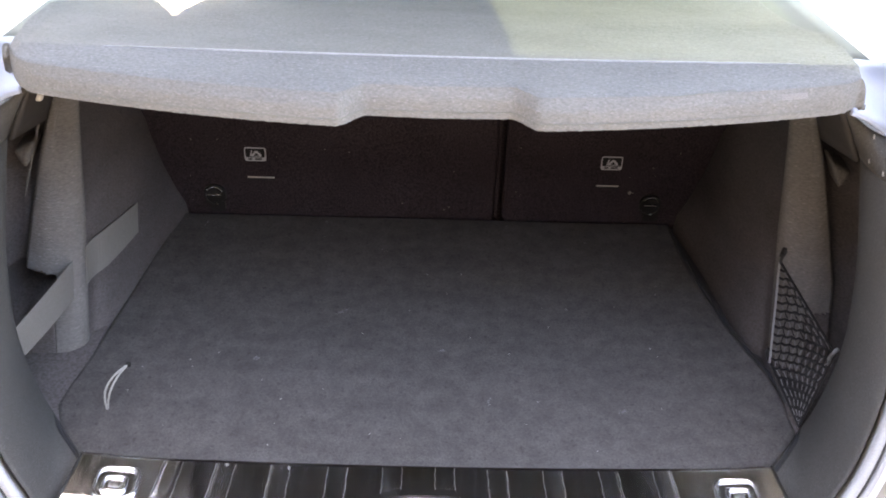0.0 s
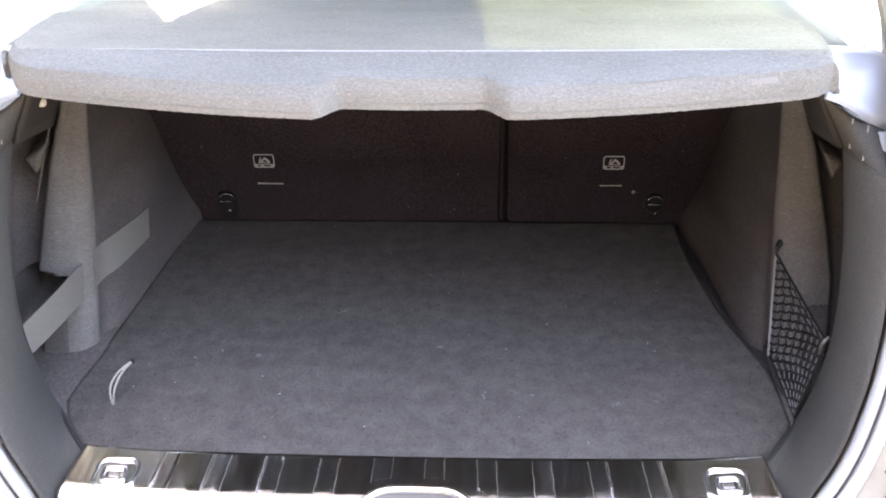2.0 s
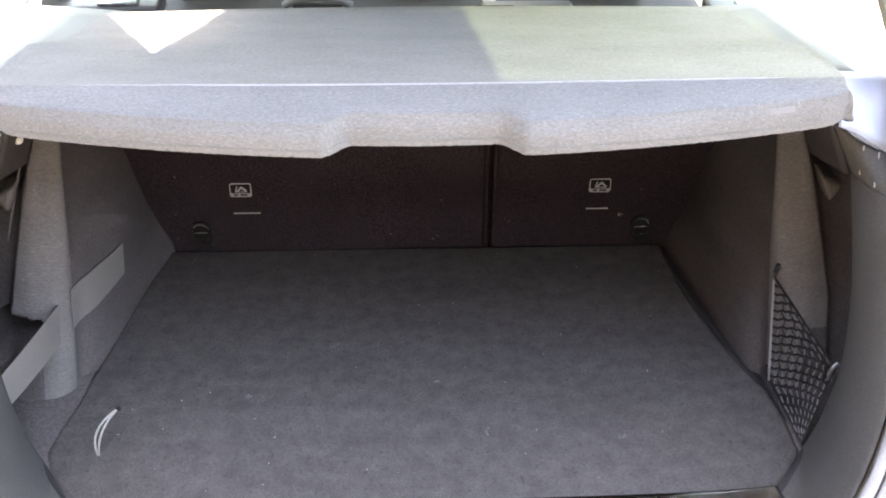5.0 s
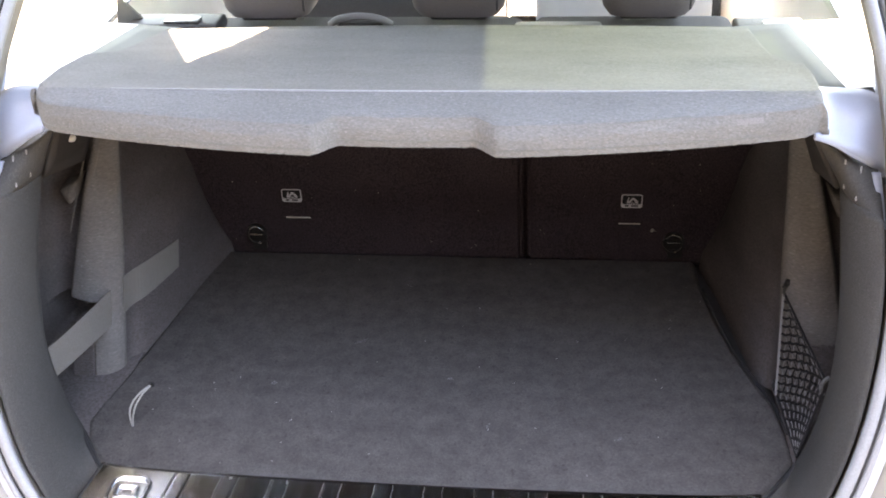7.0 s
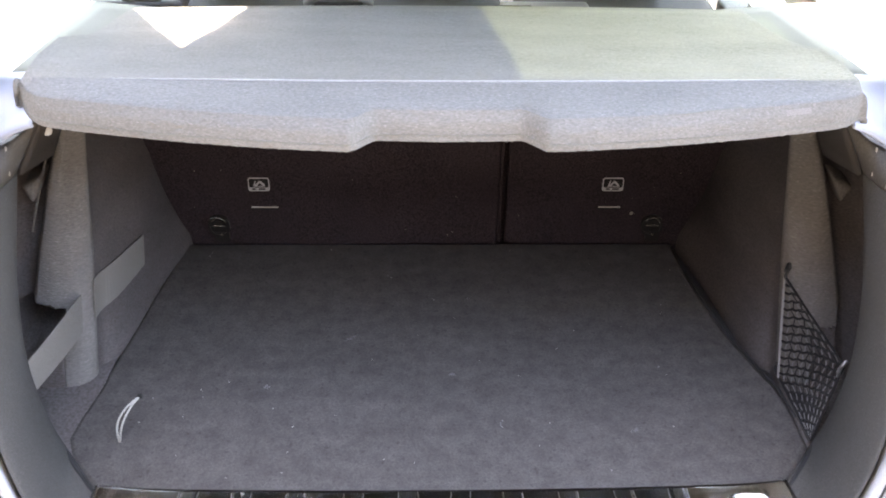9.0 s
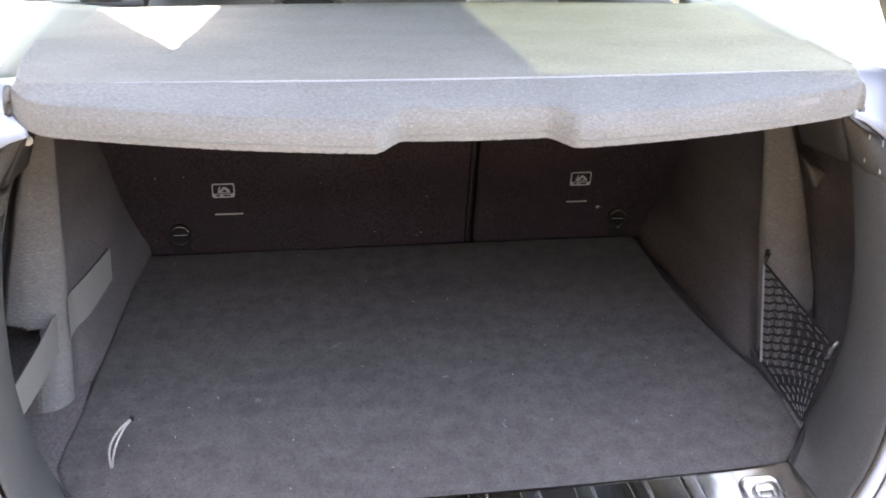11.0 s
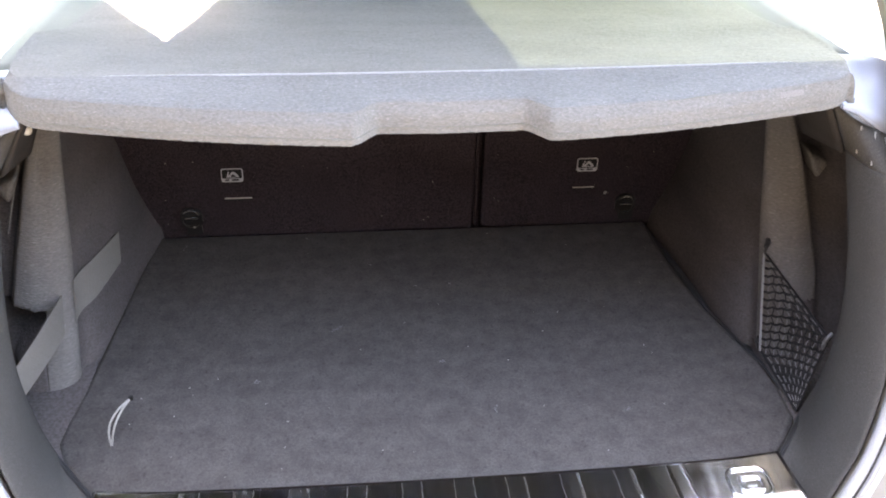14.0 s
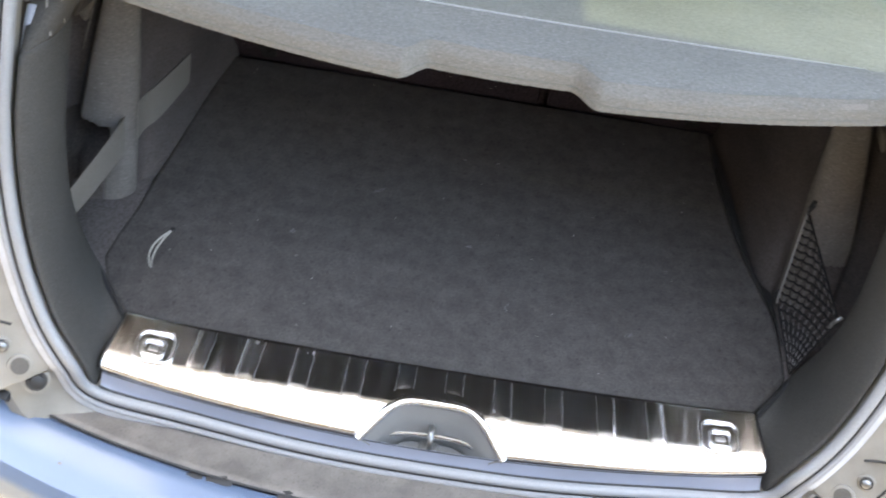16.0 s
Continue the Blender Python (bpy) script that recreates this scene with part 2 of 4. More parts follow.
def lerp_table(table, z):
    """A value read from (z, value) rows."""
    for (a, va), (b, vb) in zip(table, table[1:]):
        if z <= b:
            return va + (vb - va) * max(0.0, (z - a) / (b - a))
    return table[-1][1]


def plate(outline, z0, z1, axis="z"):
    """A prism over a closed outline of 2D points; axis names the direction it is raised in."""
    def place(p, h):
        return {"z": (p[0], p[1], h), "y": (p[0], h, p[1]), "x": (h, p[0], p[1])}[axis]
    bm = bmesh.new()
    low, high = [bm.verts.new(place(p, z0)) for p in outline], [bm.verts.new(place(p, z1)) for p in outline]
    n = len(outline)
    bm.faces.new(low[::-1])
    bm.faces.new(high)
    for i in range(n):
        bm.faces.new((low[i], low[(i + 1) % n], high[(i + 1) % n], high[i]))
    return bm


def round_rect(cx, cy, w, h, r, n=5):
    out = []
    for k, (sx, sy) in enumerate(((1, 1), (-1, 1), (-1, -1), (1, -1))):
        for j in range(n + 1):
            a = math.pi / 2 * (k + j / n)
            out.append((cx + sx * (w / 2 - r) + r * math.cos(a), cy + sy * (h / 2 - r) + r * math.sin(a)))
    return out


def frame_ring(outer, inner, h0, h1, axis="y"):
    """A raised ring between two outlines with the same number of points."""
    bm = bmesh.new()
    def place(p, h):
        return {"z": (p[0], p[1], h), "y": (p[0], h, p[1])}[axis]
    n = len(outer)
    loops = [[bm.verts.new(place(p, h)) for p in o] for o, h in ((outer, h0), (outer, h1), (inner, h1), (inner, h0))]
    for a, b in zip(loops, loops[1:] + loops[:1]):
        for i in range(n):
            bm.faces.new((a[i], a[(i + 1) % n], b[(i + 1) % n], b[i]))
    return bm


FZ = 0.650      # boot floor
SEAT_Y = 0.752  # rear face of the seat backs

# ---------------- ground ----------------
bm = bmesh.new()
bmesh.ops.create_grid(bm, x_segments=8, y_segments=8, size=400)
tagged(part("ground", bm, GROUND), "sunlit grey asphalt ground under the car", "ground", kind="structure")

# unseen walls, added only to block low sky light from the boot
SHADE_WALL = material("shade_wall_timber", (0.040, 0.0355, 0.035), 0.9, grain=0.5, scale=6, stain=0.3, stain_scale=1.2, bump=0.4, bump_depth=0.01, stretch=(1, 1, 0.08), spec=0.1)


def shade_wall_top(x):
    """Top of the unseen rear wall, stepped down to admit sky from one side."""
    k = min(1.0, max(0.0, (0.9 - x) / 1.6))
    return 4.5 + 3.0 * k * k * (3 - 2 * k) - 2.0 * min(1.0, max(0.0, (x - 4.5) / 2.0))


tagged(thicken(part("shade_wall_rear", grid(lambda u, v: Vector((-15 + 30 * u, -4.6, shade_wall_top(-15 + 30 * u) * v)), 120, 4), SHADE_WALL), 0.3, 1), "plain brown wall added unseen behind the parked car to block sky light", "wall", kind="structure")
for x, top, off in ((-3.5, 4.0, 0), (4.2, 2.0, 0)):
    tagged(thicken(part("shade_wall_side", grid(lambda u, v, x=x, top=top: Vector((x, -4.28 + 4.4 * u, top * v)), 12, 4), SHADE_WALL), 0.3, off), "plain brown wall added unseen beside the parked car to block sky light", "wall", kind="structure")

# ---------------- car shell ----------------
car = thing("car", (0, 0.9, 0.0), "steel-blue hatchback with its boot open", "car")

# inner edge of the boot opening, from the sill's end up to the pillar
OPEN_R = [(0.531, -0.066, 0.636), (0.560, -0.064, 0.700), (0.603, -0.030, 0.762), (0.636, 0.016, 0.846), (0.656, 0.066, 0.933),
          (0.664, 0.115, 1.020), (0.664, 0.170, 1.100), (0.660, 0.235, 1.190), (0.640, 0.330, 1.310), (0.600, 0.430, 1.420), (0.520, 0.520, 1.480)]
SILL_FRONT = [(-0.40, -0.072, 0.616), (-0.20, -0.088, 0.608), (0.0, -0.092, 0.606), (0.20, -0.088, 0.608), (0.40, -0.072, 0.616)]
loop_pts = [(-x, y, z) for x, y, z in OPEN_R[::-1]] + SILL_FRONT + OPEN_R
LOOP_PATH = curve_through(loop_pts, 150)


def outward(i):
    """Direction in the plane of the opening, away from its middle, and the direction to the rear."""
    d = (LOOP_PATH[min(i + 1, 150)] - LOOP_PATH[max(i - 1, 0)]).normalized()
    rear = Vector((0, -0.87, 0.49))
    out = d.cross(rear).normalized()
    if out.dot(LOOP_PATH[i] - Vector((0, 0.15, 1.05))) < 0:
        out = -out
    return out, rear


def loop_strip(profile):
    """Sweeps a profile of (outward, rearward) offsets, each a function of the side share, round the opening."""
    def fn(u, v):
        i = min(150, round(u * 150))
        out, rear = outward(i)
        side = min(1.0, abs(LOOP_PATH[i].x) / 0.6)
        j = min(len(profile) - 1, round(v * (len(profile) - 1)))
        a, b = profile[j]
        a = a(side) if callable(a) else a
        b = b(side) if callable(b) else b
        return LOOP_PATH[i] + out * a + rear * b
    return grid(fn, 150, len(profile) - 1)


part("flange_rim", loop_strip([(0.029, 0.0035), (0.031, 0.0062), (0.038, 0.0070), (0.0445, 0.0045), (0.0455, 0.0005)]), RIM, car, "pale painted rim outside the seal")
flange = part("rear_flange", loop_strip([
    (0.004, -0.020), (0.010, -0.004), (0.022, -0.006), (0.027, 0.000), (0.034, 0.004), (0.040, 0.004), (0.046, -0.002),
    (lambda s: 0.060 + 0.03 * s ** 6, lambda s: 0.010 + 0.012 * s ** 6), (lambda s: 0.072 + 0.07 * s ** 6, lambda s: 0.020 + 0.02 * s ** 6),
    (lambda s: 0.082 + 0.09 * s ** 6, lambda s: 0.022 + 0.0 * s ** 6), (lambda s: 0.090 + 0.10 * s ** 6, lambda s: -0.02 - 0.06 * s ** 6)]), FLANGE, car,
    "pale painted metal flange round the boot opening")
thicken(flange, 0.003)
seal = part("weather_seal", tube([p + outward(i)[0] * 0.010 + outward(i)[1] * 0.006 for i, p in enumerate(LOOP_PATH)], 0.009, 10), RUBBER, car, "grey rubber weather seal")
part("seal_lip", tube([p + outward(i)[0] * 0.026 + outward(i)[1] * 0.010 for i, p in enumerate(LOOP_PATH)], 0.005, 8), RUBBER, seal)


# bumper: curved top ledge that rolls over to the rear
def bumper_edge(x):
    return -0.195 + 0.253 * abs(x) ** 2.3


def bumper_fn(u, v):
    x = -0.86 + 1.72 * u
    y_in = bumper_edge(x)
    y_out = y_in - 0.125 + 0.02 * abs(x)
    prof = [(0.0, 0.600), (0.12, 0.606), (0.5, 0.602), (0.85, 0.592), (1.0, 0.570), (1.06, 0.52), (1.02, 0.42), (0.9, 0.32), (0.75, 0.24)]
    t = v * (len(prof) - 1)
    i = min(int(t), len(prof) - 2)
    f = t - i
    a = prof[i][0] + (prof[i + 1][0] - prof[i][0]) * f
    z = prof[i][1] + (prof[i + 1][1] - prof[i][1]) * f
    return Vector((x, y_in + (y_out - y_in) * a, z))


def ledge_fn(u, v):
    x = -0.80 + 1.60 * u
    y = bumper_edge(x)
    return Vector((x, y + 0.088 - 0.083 * v, 0.588 + 0.016 * v ** 2))


thicken(part("bumper_ledge", grid(ledge_fn, 60, 6), LEDGEPAINT, car, "dusty beige painted ledge between seal and bumper"), 0.003)
part("bumper_gap", tube([(x, bumper_edge(x) + 0.003, 0.6025) for x in [-0.80 + 1.60 * k / 80 for k in range(81)]], 0.0022, 6), STOP, car)
part("seal_groove", tube([p + outward(i)[0] * 0.0185 + outward(i)[1] * 0.011 for i, p in enumerate(LOOP_PATH)], 0.0022, 6), STOP, seal)
bumper = thicken(part("rear_bumper", grid(bumper_fn, 48, 32), PAINT, car, "pale steel-blue painted bumper top"), 0.004)

rng = random.Random(4)
for x, y, r in ((0.519, -0.158, 5), (0.566, -0.143, 5), (0.61, -0.150, 4), (0.672, -0.126, 5), (0.642, -0.181, 3), (0.595, -0.150, 3), (0.55, -0.17, 2), (0.69, -0.15, 2), (-0.524, -0.154, 4), (-0.483, -0.167, 2),
                (-0.355, -0.177, 7), (-0.330, -0.178, 5), (-0.311, -0.179, 8), (-0.210, -0.186, 8), (-0.195, -0.19, 5), (-0.56, -0.19, 2), (-0.43, -0.20, 2), (0.30, -0.19, 3), (0.12, -0.2, 4)):
    bm = bmesh.new()
    bmesh.ops.create_icosphere(bm, subdivisions=2, radius=r * 0.0013)
    for v in bm.verts:
        v.co = Vector((x + v.co.x * rng.uniform(0.7, 1.9), y + v.co.y * rng.uniform(0.4, 1.2), 0.6035 - 0.06 * max(0.0, -0.16 - y) + v.co.z * 0.22))
    part("dirt_fleck", bm, GREYPLASTIC if r < 4 else STOP, bumper)

for s in (-1, 1):
    # quarter panel beside the opening, with the side wall under the windows
    def quarter(u, v, s=s):
        t = curve_through([(0.80, -0.035, 0.60), (0.82, 0.02, 0.80), (0.82, 0.12, 0.95), (0.78, 0.22, 1.06), (0.72, 0.32, 1.13)], 20)
        p = t[round(v * 20)]
        y = p.y + (3.0 - p.y) * u
        return Vector((s * (p.x + 0.03 * math.sin(math.pi * min(1, u * 1.4))), y, p.z))
    thicken(part("quarter_panel", grid(quarter, 16, 20), PAINT, car), 0.004)
    def lower(u, v, s=s):
        return Vector((s * (0.80 + 0.05 * u ** 0.3 - 0.03 * (1 - v)), -0.035 + 3.035 * u, 0.22 + 0.38 * v))
    thicken(part("lower_panel", grid(lower, 12, 6), PAINT, car), 0.004)
    # holes and rubber stops on the flange
    n = Vector((s * -0.40, -0.68, 0.61)).normalized()
    for cx, cy, cz, r, nub in ((0.622, -0.089, 0.664, 0.019, 0.55), (0.643, -0.086, 0.696, 0.016, 0.0), (0.670, -0.073, 0.725, 0.012, 0.6)):
        c = Vector((s * cx, cy, cz))
        stop = part("flange_socket", tube([c - n * 0.004, c + n * 0.003, c + n * 0.004], r, 18, taper=[1.15, 1.12, 0.95]), FLANGE, car)
        part("socket_hole", tube([c, c + n * 0.0046], r * 0.86, 18), DARK if nub else SOCKET, stop)
        if nub:
            e = c + Vector((s * -0.003, -0.003, 0.004))
            part("rubber_stop", tube([e, e + n * 0.008, e + n * 0.010], r * nub, 12, taper=[1, 1, 0.6]), GREYMETAL if r < 0.015 else STOP, stop)
    seam = curve_through([(s * (x - 0.002), y - 0.005, z + 0.004) for x, y, z in ((0.660, -0.046, 0.748), (0.690, -0.053, 0.762), (0.706, -0.064, 0.757), (0.700, -0.078, 0.735), (0.684, -0.093, 0.708), (0.668, -0.106, 0.664))], 24)
    part("lamp_gap", tube(seam, 0.0021, 6), STOP, car)
    part("lamp_clip", box((s * 0.668, -0.112, 0.644), (0.020, 0.016, 0.016), 0.003, rot=(20, 0, s * 15)), STOP, car)
    # gas strut
    a, b = Vector((s * 0.705, 0.070, 1.040)), Vector((s * 0.55, 0.30, 1.756))
    strut = part("gas_strut", tube([a + (b - a) * 0.02, a + (b - a) * 0.03, a + (b - a) * 0.62, a + (b - a) * 0.63], 0.0155, 14, taper=[0.7, 1, 1, 0.7]), DARK, car, "dark gas strut of the tailgate")
    part("strut_rod", tube([a + (b - a) * 0.6, b], 0.005, 10), CHROME, strut)
    part("ball_joint", tube([a + Vector((s * -0.02, 0.01, 0)), a, a + (b - a) * 0.03], 0.008, 10), GREYMETAL, strut)

# roof, pillars, glass
def holed(outlines, place):
    """A sheet with openings: the first outline is its border, the rest are holes."""
    bm = bmesh.new()
    for outline in outlines:
        vs = [bm.verts.new(place(*p)) for p in outline]
        for i in range(len(vs)):
            bm.edges.new((vs[i], vs[(i + 1) % len(vs)]))
    bmesh.ops.triangle_fill(bm, use_beauty=True, edges=bm.edges[:])
    return bm


def roof_at(x, y, d=0.0):
    return Vector((x, y, 1.50 + d))


# unseen roof: hole and glass notch are cut to place sun on the shelf
LIGHT_GAP = [(-0.402, 0.478), (-0.352, 0.790), (-0.545, 0.790)]
# one border runs wider, to shade the ledge below it
thicken(part("roof", holed([[(-0.70, 0.46), (-0.70, 1.4), (-0.64, 2.30), (0.60, 2.30), (0.64, 1.4), (0.62, 0.46), (0.56, 0.46), (0.56, 0.80), (0.054, 0.80), (0.079, 0.46)], LIGHT_GAP], roof_at), PAINT, car, smooth=False), 0.02, 1)
part("sun_tint_pane", grid(lambda u, v: roof_at(0.045 + 0.53 * u, 0.459 + 0.35 * v, 0.004), 3, 3), PRIVACY, car, "dark tinted pane added overhead to dim the sun on the shelf")
for s in (-1, 1):
    def side_glass(u, v, s=s):
        return Vector((s * (0.70 - 0.06 * v), 0.46 + 0.10 * v + 1.7 * u, 1.17 + 0.33 * v))
    part("side_window", grid(side_glass, 8, 3), CLEAR, car).visible_shadow = False
    for y0, y1, w in ((1.30, 1.24, 0.06), (1.95, 1.80, 0.06)):
        part("door_pillar", grid(lambda u, v, s=s, y0=y0, y1=y1, w=w: Vector((s * (0.69 - 0.06 * v), y0 + (y1 - y0) * v + w * u, 1.14 + 0.37 * v)), 3, 6), DARK, car)
# linings coloured pale to imitate the brightness of the windows there
for s in (-1, 1):
    card = part("door_card", grid(lambda u, v, s=s: Vector((s * (0.785 - 0.02 * v - 0.012 * math.sin(math.pi * v)), 0.86 + 1.75 * u, 0.36 + 0.78 * v)), 8, 8), DAYLIT_PALE, car, "cabin door lining, pale to stand in for the bright outside")
    thicken(card, 0.006, 0)
part("windscreen", grid(lambda u, v: Vector((-0.62 + 1.24 * u, 2.95 - 0.66 * v, 1.08 + 0.44 * v)), 8, 4), CLEAR, car).visible_shadow = False
part("bonnet", box((0, 3.4, 0.75), (1.6, 1.0, 0.55), 0.12, 3), PAINT, car)
part("underbody", box((0, 1.5, 0.30), (1.56, 3.2, 0.10), 0.02), DARK, car)
for s in (-1, 1):
    for y in (0.62, 3.15):
        w = part("wheel", tube([(s * 0.62, y, 0.31), (s * 0.64, y, 0.31), (s * 0.80, y, 0.31), (s * 0.82, y, 0.31)], 0.31, 28, taper=[0.92, 1, 1, 0.92]), TYRE, car)
        part("rim", tube([(s * 0.80, y, 0.31), (s * 0.826, y, 0.31)], 0.20, 24), GREYMETAL, w)

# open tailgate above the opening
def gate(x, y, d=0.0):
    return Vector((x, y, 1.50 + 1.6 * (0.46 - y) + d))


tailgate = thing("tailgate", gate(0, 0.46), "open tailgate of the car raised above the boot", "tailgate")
# out of view; outline and pane are cut to shape sun and shade below
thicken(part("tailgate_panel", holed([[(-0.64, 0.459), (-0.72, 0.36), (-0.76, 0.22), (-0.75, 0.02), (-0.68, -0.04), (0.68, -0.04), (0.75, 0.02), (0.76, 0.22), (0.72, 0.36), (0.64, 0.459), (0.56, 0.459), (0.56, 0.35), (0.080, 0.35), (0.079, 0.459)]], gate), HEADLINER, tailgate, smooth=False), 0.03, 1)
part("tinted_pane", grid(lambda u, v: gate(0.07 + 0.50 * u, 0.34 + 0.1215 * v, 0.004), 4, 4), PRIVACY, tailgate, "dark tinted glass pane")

# ---------------- boot floor ----------------
EDGE_R = [(0.494, 0.745), (0.499, 0.640), (0.514, 0.540), (0.535, 0.440), (0.565, 0.345), (0.586, 0.290), (0.594, 0.220), (0.596, 0.150), (0.562, 0.104), (0.527, 0.064)]
EDGE_L = [(-0.516, 0.745), (-0.536, 0.630), (-0.554, 0.510), (-0.570, 0.400), (-0.586, 0.290), (-0.600, 0.225), (-0.606, 0.180), (-0.590, 0.135), (-0.560, 0.096), (-0.527, 0.060)]
front_edge = [(x, 0.058 - 0.010 * (1 - (x / 0.527) ** 2)) for x in [0.45, 0.3, 0.15, 0, -0.15, -0.3, -0.45]]
floor_outline = EDGE_R + front_edge + EDGE_L[::-1]
boot_floor = tagged(rounded(part("boot_floor", plate(floor_outline, FZ - 0.018, FZ), CARPET), 0.009, 3), "flat black carpeted boot floor, a little dusty", "boot floor", kind="structure")
tagged(part("boot_well", box((0, 0.40, FZ - 0.037), (1.52, 0.74, 0.03), 0.003), DARK), "dark base under the boot floor", "floor base", kind="structure")

# lint on the floor and the seat backs
rng = random.Random(11)
bm = bmesh.new()
for k in range(45):
    x, y = rng.uniform(-0.50, 0.52), rng.uniform(0.08, 0.72)
    n = rng.uniform(0.0005, 0.0010)
    box((x, y, FZ + 0.0006), (n * rng.uniform(1, 4), n, 0.0008), rot=(0, 0, rng.uniform(0, 180)), bm=bm)
lint = part("floor_lint", bm, PALEBAR, boot_floor, "scattered pale lint", smooth=False)
lint["kind"] = "stuff"
# black bar stands in for the shaded gap between floor and wall
part("side_gap_shade", tube([(x + 0.002, y, FZ - 0.002) for x, y in EDGE_R[1:7]], 0.0034, 8, taper=[1, 1, 1, 0.8, 0.6, 0.4]), STOP, boot_floor)
binding = [Vector((x, y - 0.001, FZ - 0.002)) for x, y in [EDGE_R[-1]] + front_edge + [EDGE_L[-1]]]
part("edge_binding", tube(curve_through(binding, 60), 0.0042, 8), BINDING, boot_floor, "dark rubber edge of the floor")
for cx, cy, w, h, turn in ((0.319, 0.189, 0.016, 0.006, 0.5), (0.098, 0.205, 0.003, 0.022, -0.15), (-0.30, 0.30, 0.012, 0.009, 0.8), (-0.16, 0.433, 0.030, 0.005, 0.6), (0.02, 0.33, 0.010, 0.006, 0.2)):
    part("carpet_scuff", grid(lambda u, v, cx=cx, cy=cy, w=w, h=h, turn=turn: Vector((cx + w * (u - 0.5) * math.cos(turn) - h * (v - 0.5) * math.sin(turn) + 0.002 * math.sin(9 * v), cy + w * (u - 0.5) * math.sin(turn) + h * (v - 0.5) * math.cos(turn) + 0.0015 * math.sin(11 * u), FZ + 0.0007 * math.sin(math.pi * u) * math.sin(math.pi * v) + 0.0001)), 5, 5), SCUFF, boot_floor, "faint pale scuff")

# webbing loop that lifts the floor
pts = curve_through([(-0.521, 0.170, FZ - 0.004), (-0.519, 0.172, FZ + 0.022), (-0.514, 0.180, FZ + 0.040), (-0.503, 0.194, FZ + 0.054), (-0.490, 0.208, FZ + 0.061)], 24)
bm = bmesh.new()
for dx in (-0.0035, 0.0035):
    tube([p + Vector((dx * math.sin(math.pi * i / 24) * 1.2, 0, 0)) for i, p in enumerate(pts)], 0.0018, 6, bm)
part("pull_loop", bm, LOOP, boot_floor, "thin grey webbing pull loop")
part("loop_tip", box((-0.488, 0.210, FZ + 0.062), (0.008, 0.006, 0.008), 0.002), BLACK, boot_floor)

# ---------------- side walls ----------------
LEVELS = [FZ - 0.03, FZ, 0.70, 0.76, 0.82, 0.88, 0.94, 1.00, 1.06, 1.12, 1.19]
SEAT_X = [(0.62, 0.506), (0.65, 0.508), (0.74, 0.520), (0.82, 0.536), (0.88, 0.554), (0.95, 0.588), (1.05, 0.622), (1.2, 0.640)]
MID_X = [(0.62, 0.532), (0.65, 0.534), (0.75, 0.545), (0.82, 0.556), (0.90, 0.584), (1.0, 0.614), (1.2, 0.640)]
ARCH_X = [(0.62, 0.566), (0.65, 0.568), (0.80, 0.582), (0.88, 0.592), (0.95, 0.606), (1.05, 0.622), (1.2, 0.632)]
OUT_X = [(0.62, 0.690), (0.65, 0.690), (0.80, 0.694), (0.88, 0.680), (0.96, 0.660), (1.04, 0.638), (1.2, 0.618)]


def wall_section(z):
    """Plan of a side wall at a height, from the seat round the wheel arch into the corner recess."""
    ridge_y = 0.315 + 0.47 * (z - 0.65)
    out_x = lerp_table(OUT_X, z)
    hollow = 0.020 * max(0.0, 1 - ((z - 0.80) / 0.13) ** 2)
    return [(lerp_table(SEAT_X, z) + 0.01 + hollow, 0.80), (lerp_table(SEAT_X, z) + hollow, 0.745), (lerp_table(MID_X, z), 0.62),
            (lerp_table(ARCH_X, z), ridge_y + 0.10), (min(0.5955 + 0.10 * max(0.0, z - 0.85), 0.62), ridge_y + 0.050), (0.600, ridge_y + 0.020), (0.613, ridge_y + 0.003), (0.633, ridge_y - 0.006),
            (out_x - 0.015, ridge_y - 0.010), (out_x - 0.003, ridge_y - 0.009), (out_x + 0.003, ridge_y + 0.004), (out_x + 0.013, ridge_y + 0.026), (0.5 * (out_x + 0.745), min(ridge_y, 0.50) + 0.016), (0.738, min(ridge_y, 0.50) - 0.035), (0.738, 0.25), (0.724, 0.150)]


def top_of_wall(p):
    """Upper border of the wall: under the ledge, lower in the recess."""
    k = min(1.0, max(0.0, (p.x - 0.645) / 0.07))
    k = k * k * (3 - 2 * k)
    return (1.188 - 0.12 * max(0.0, p.y - 0.4)) * (1 - k) + 1.085 * k


RIDGE, RECESS, TALL = 46, 101, 112  # columns where the shade-toned carpet meets the lit-toned panel, and the panel the recess; rows


def pocket_top(x):
    """Upper border of the open pocket behind the strap, which dips towards the ridge."""
    return 0.774 + 0.030 * min(1.0, max(0.0, (x - 0.658) / 0.038))


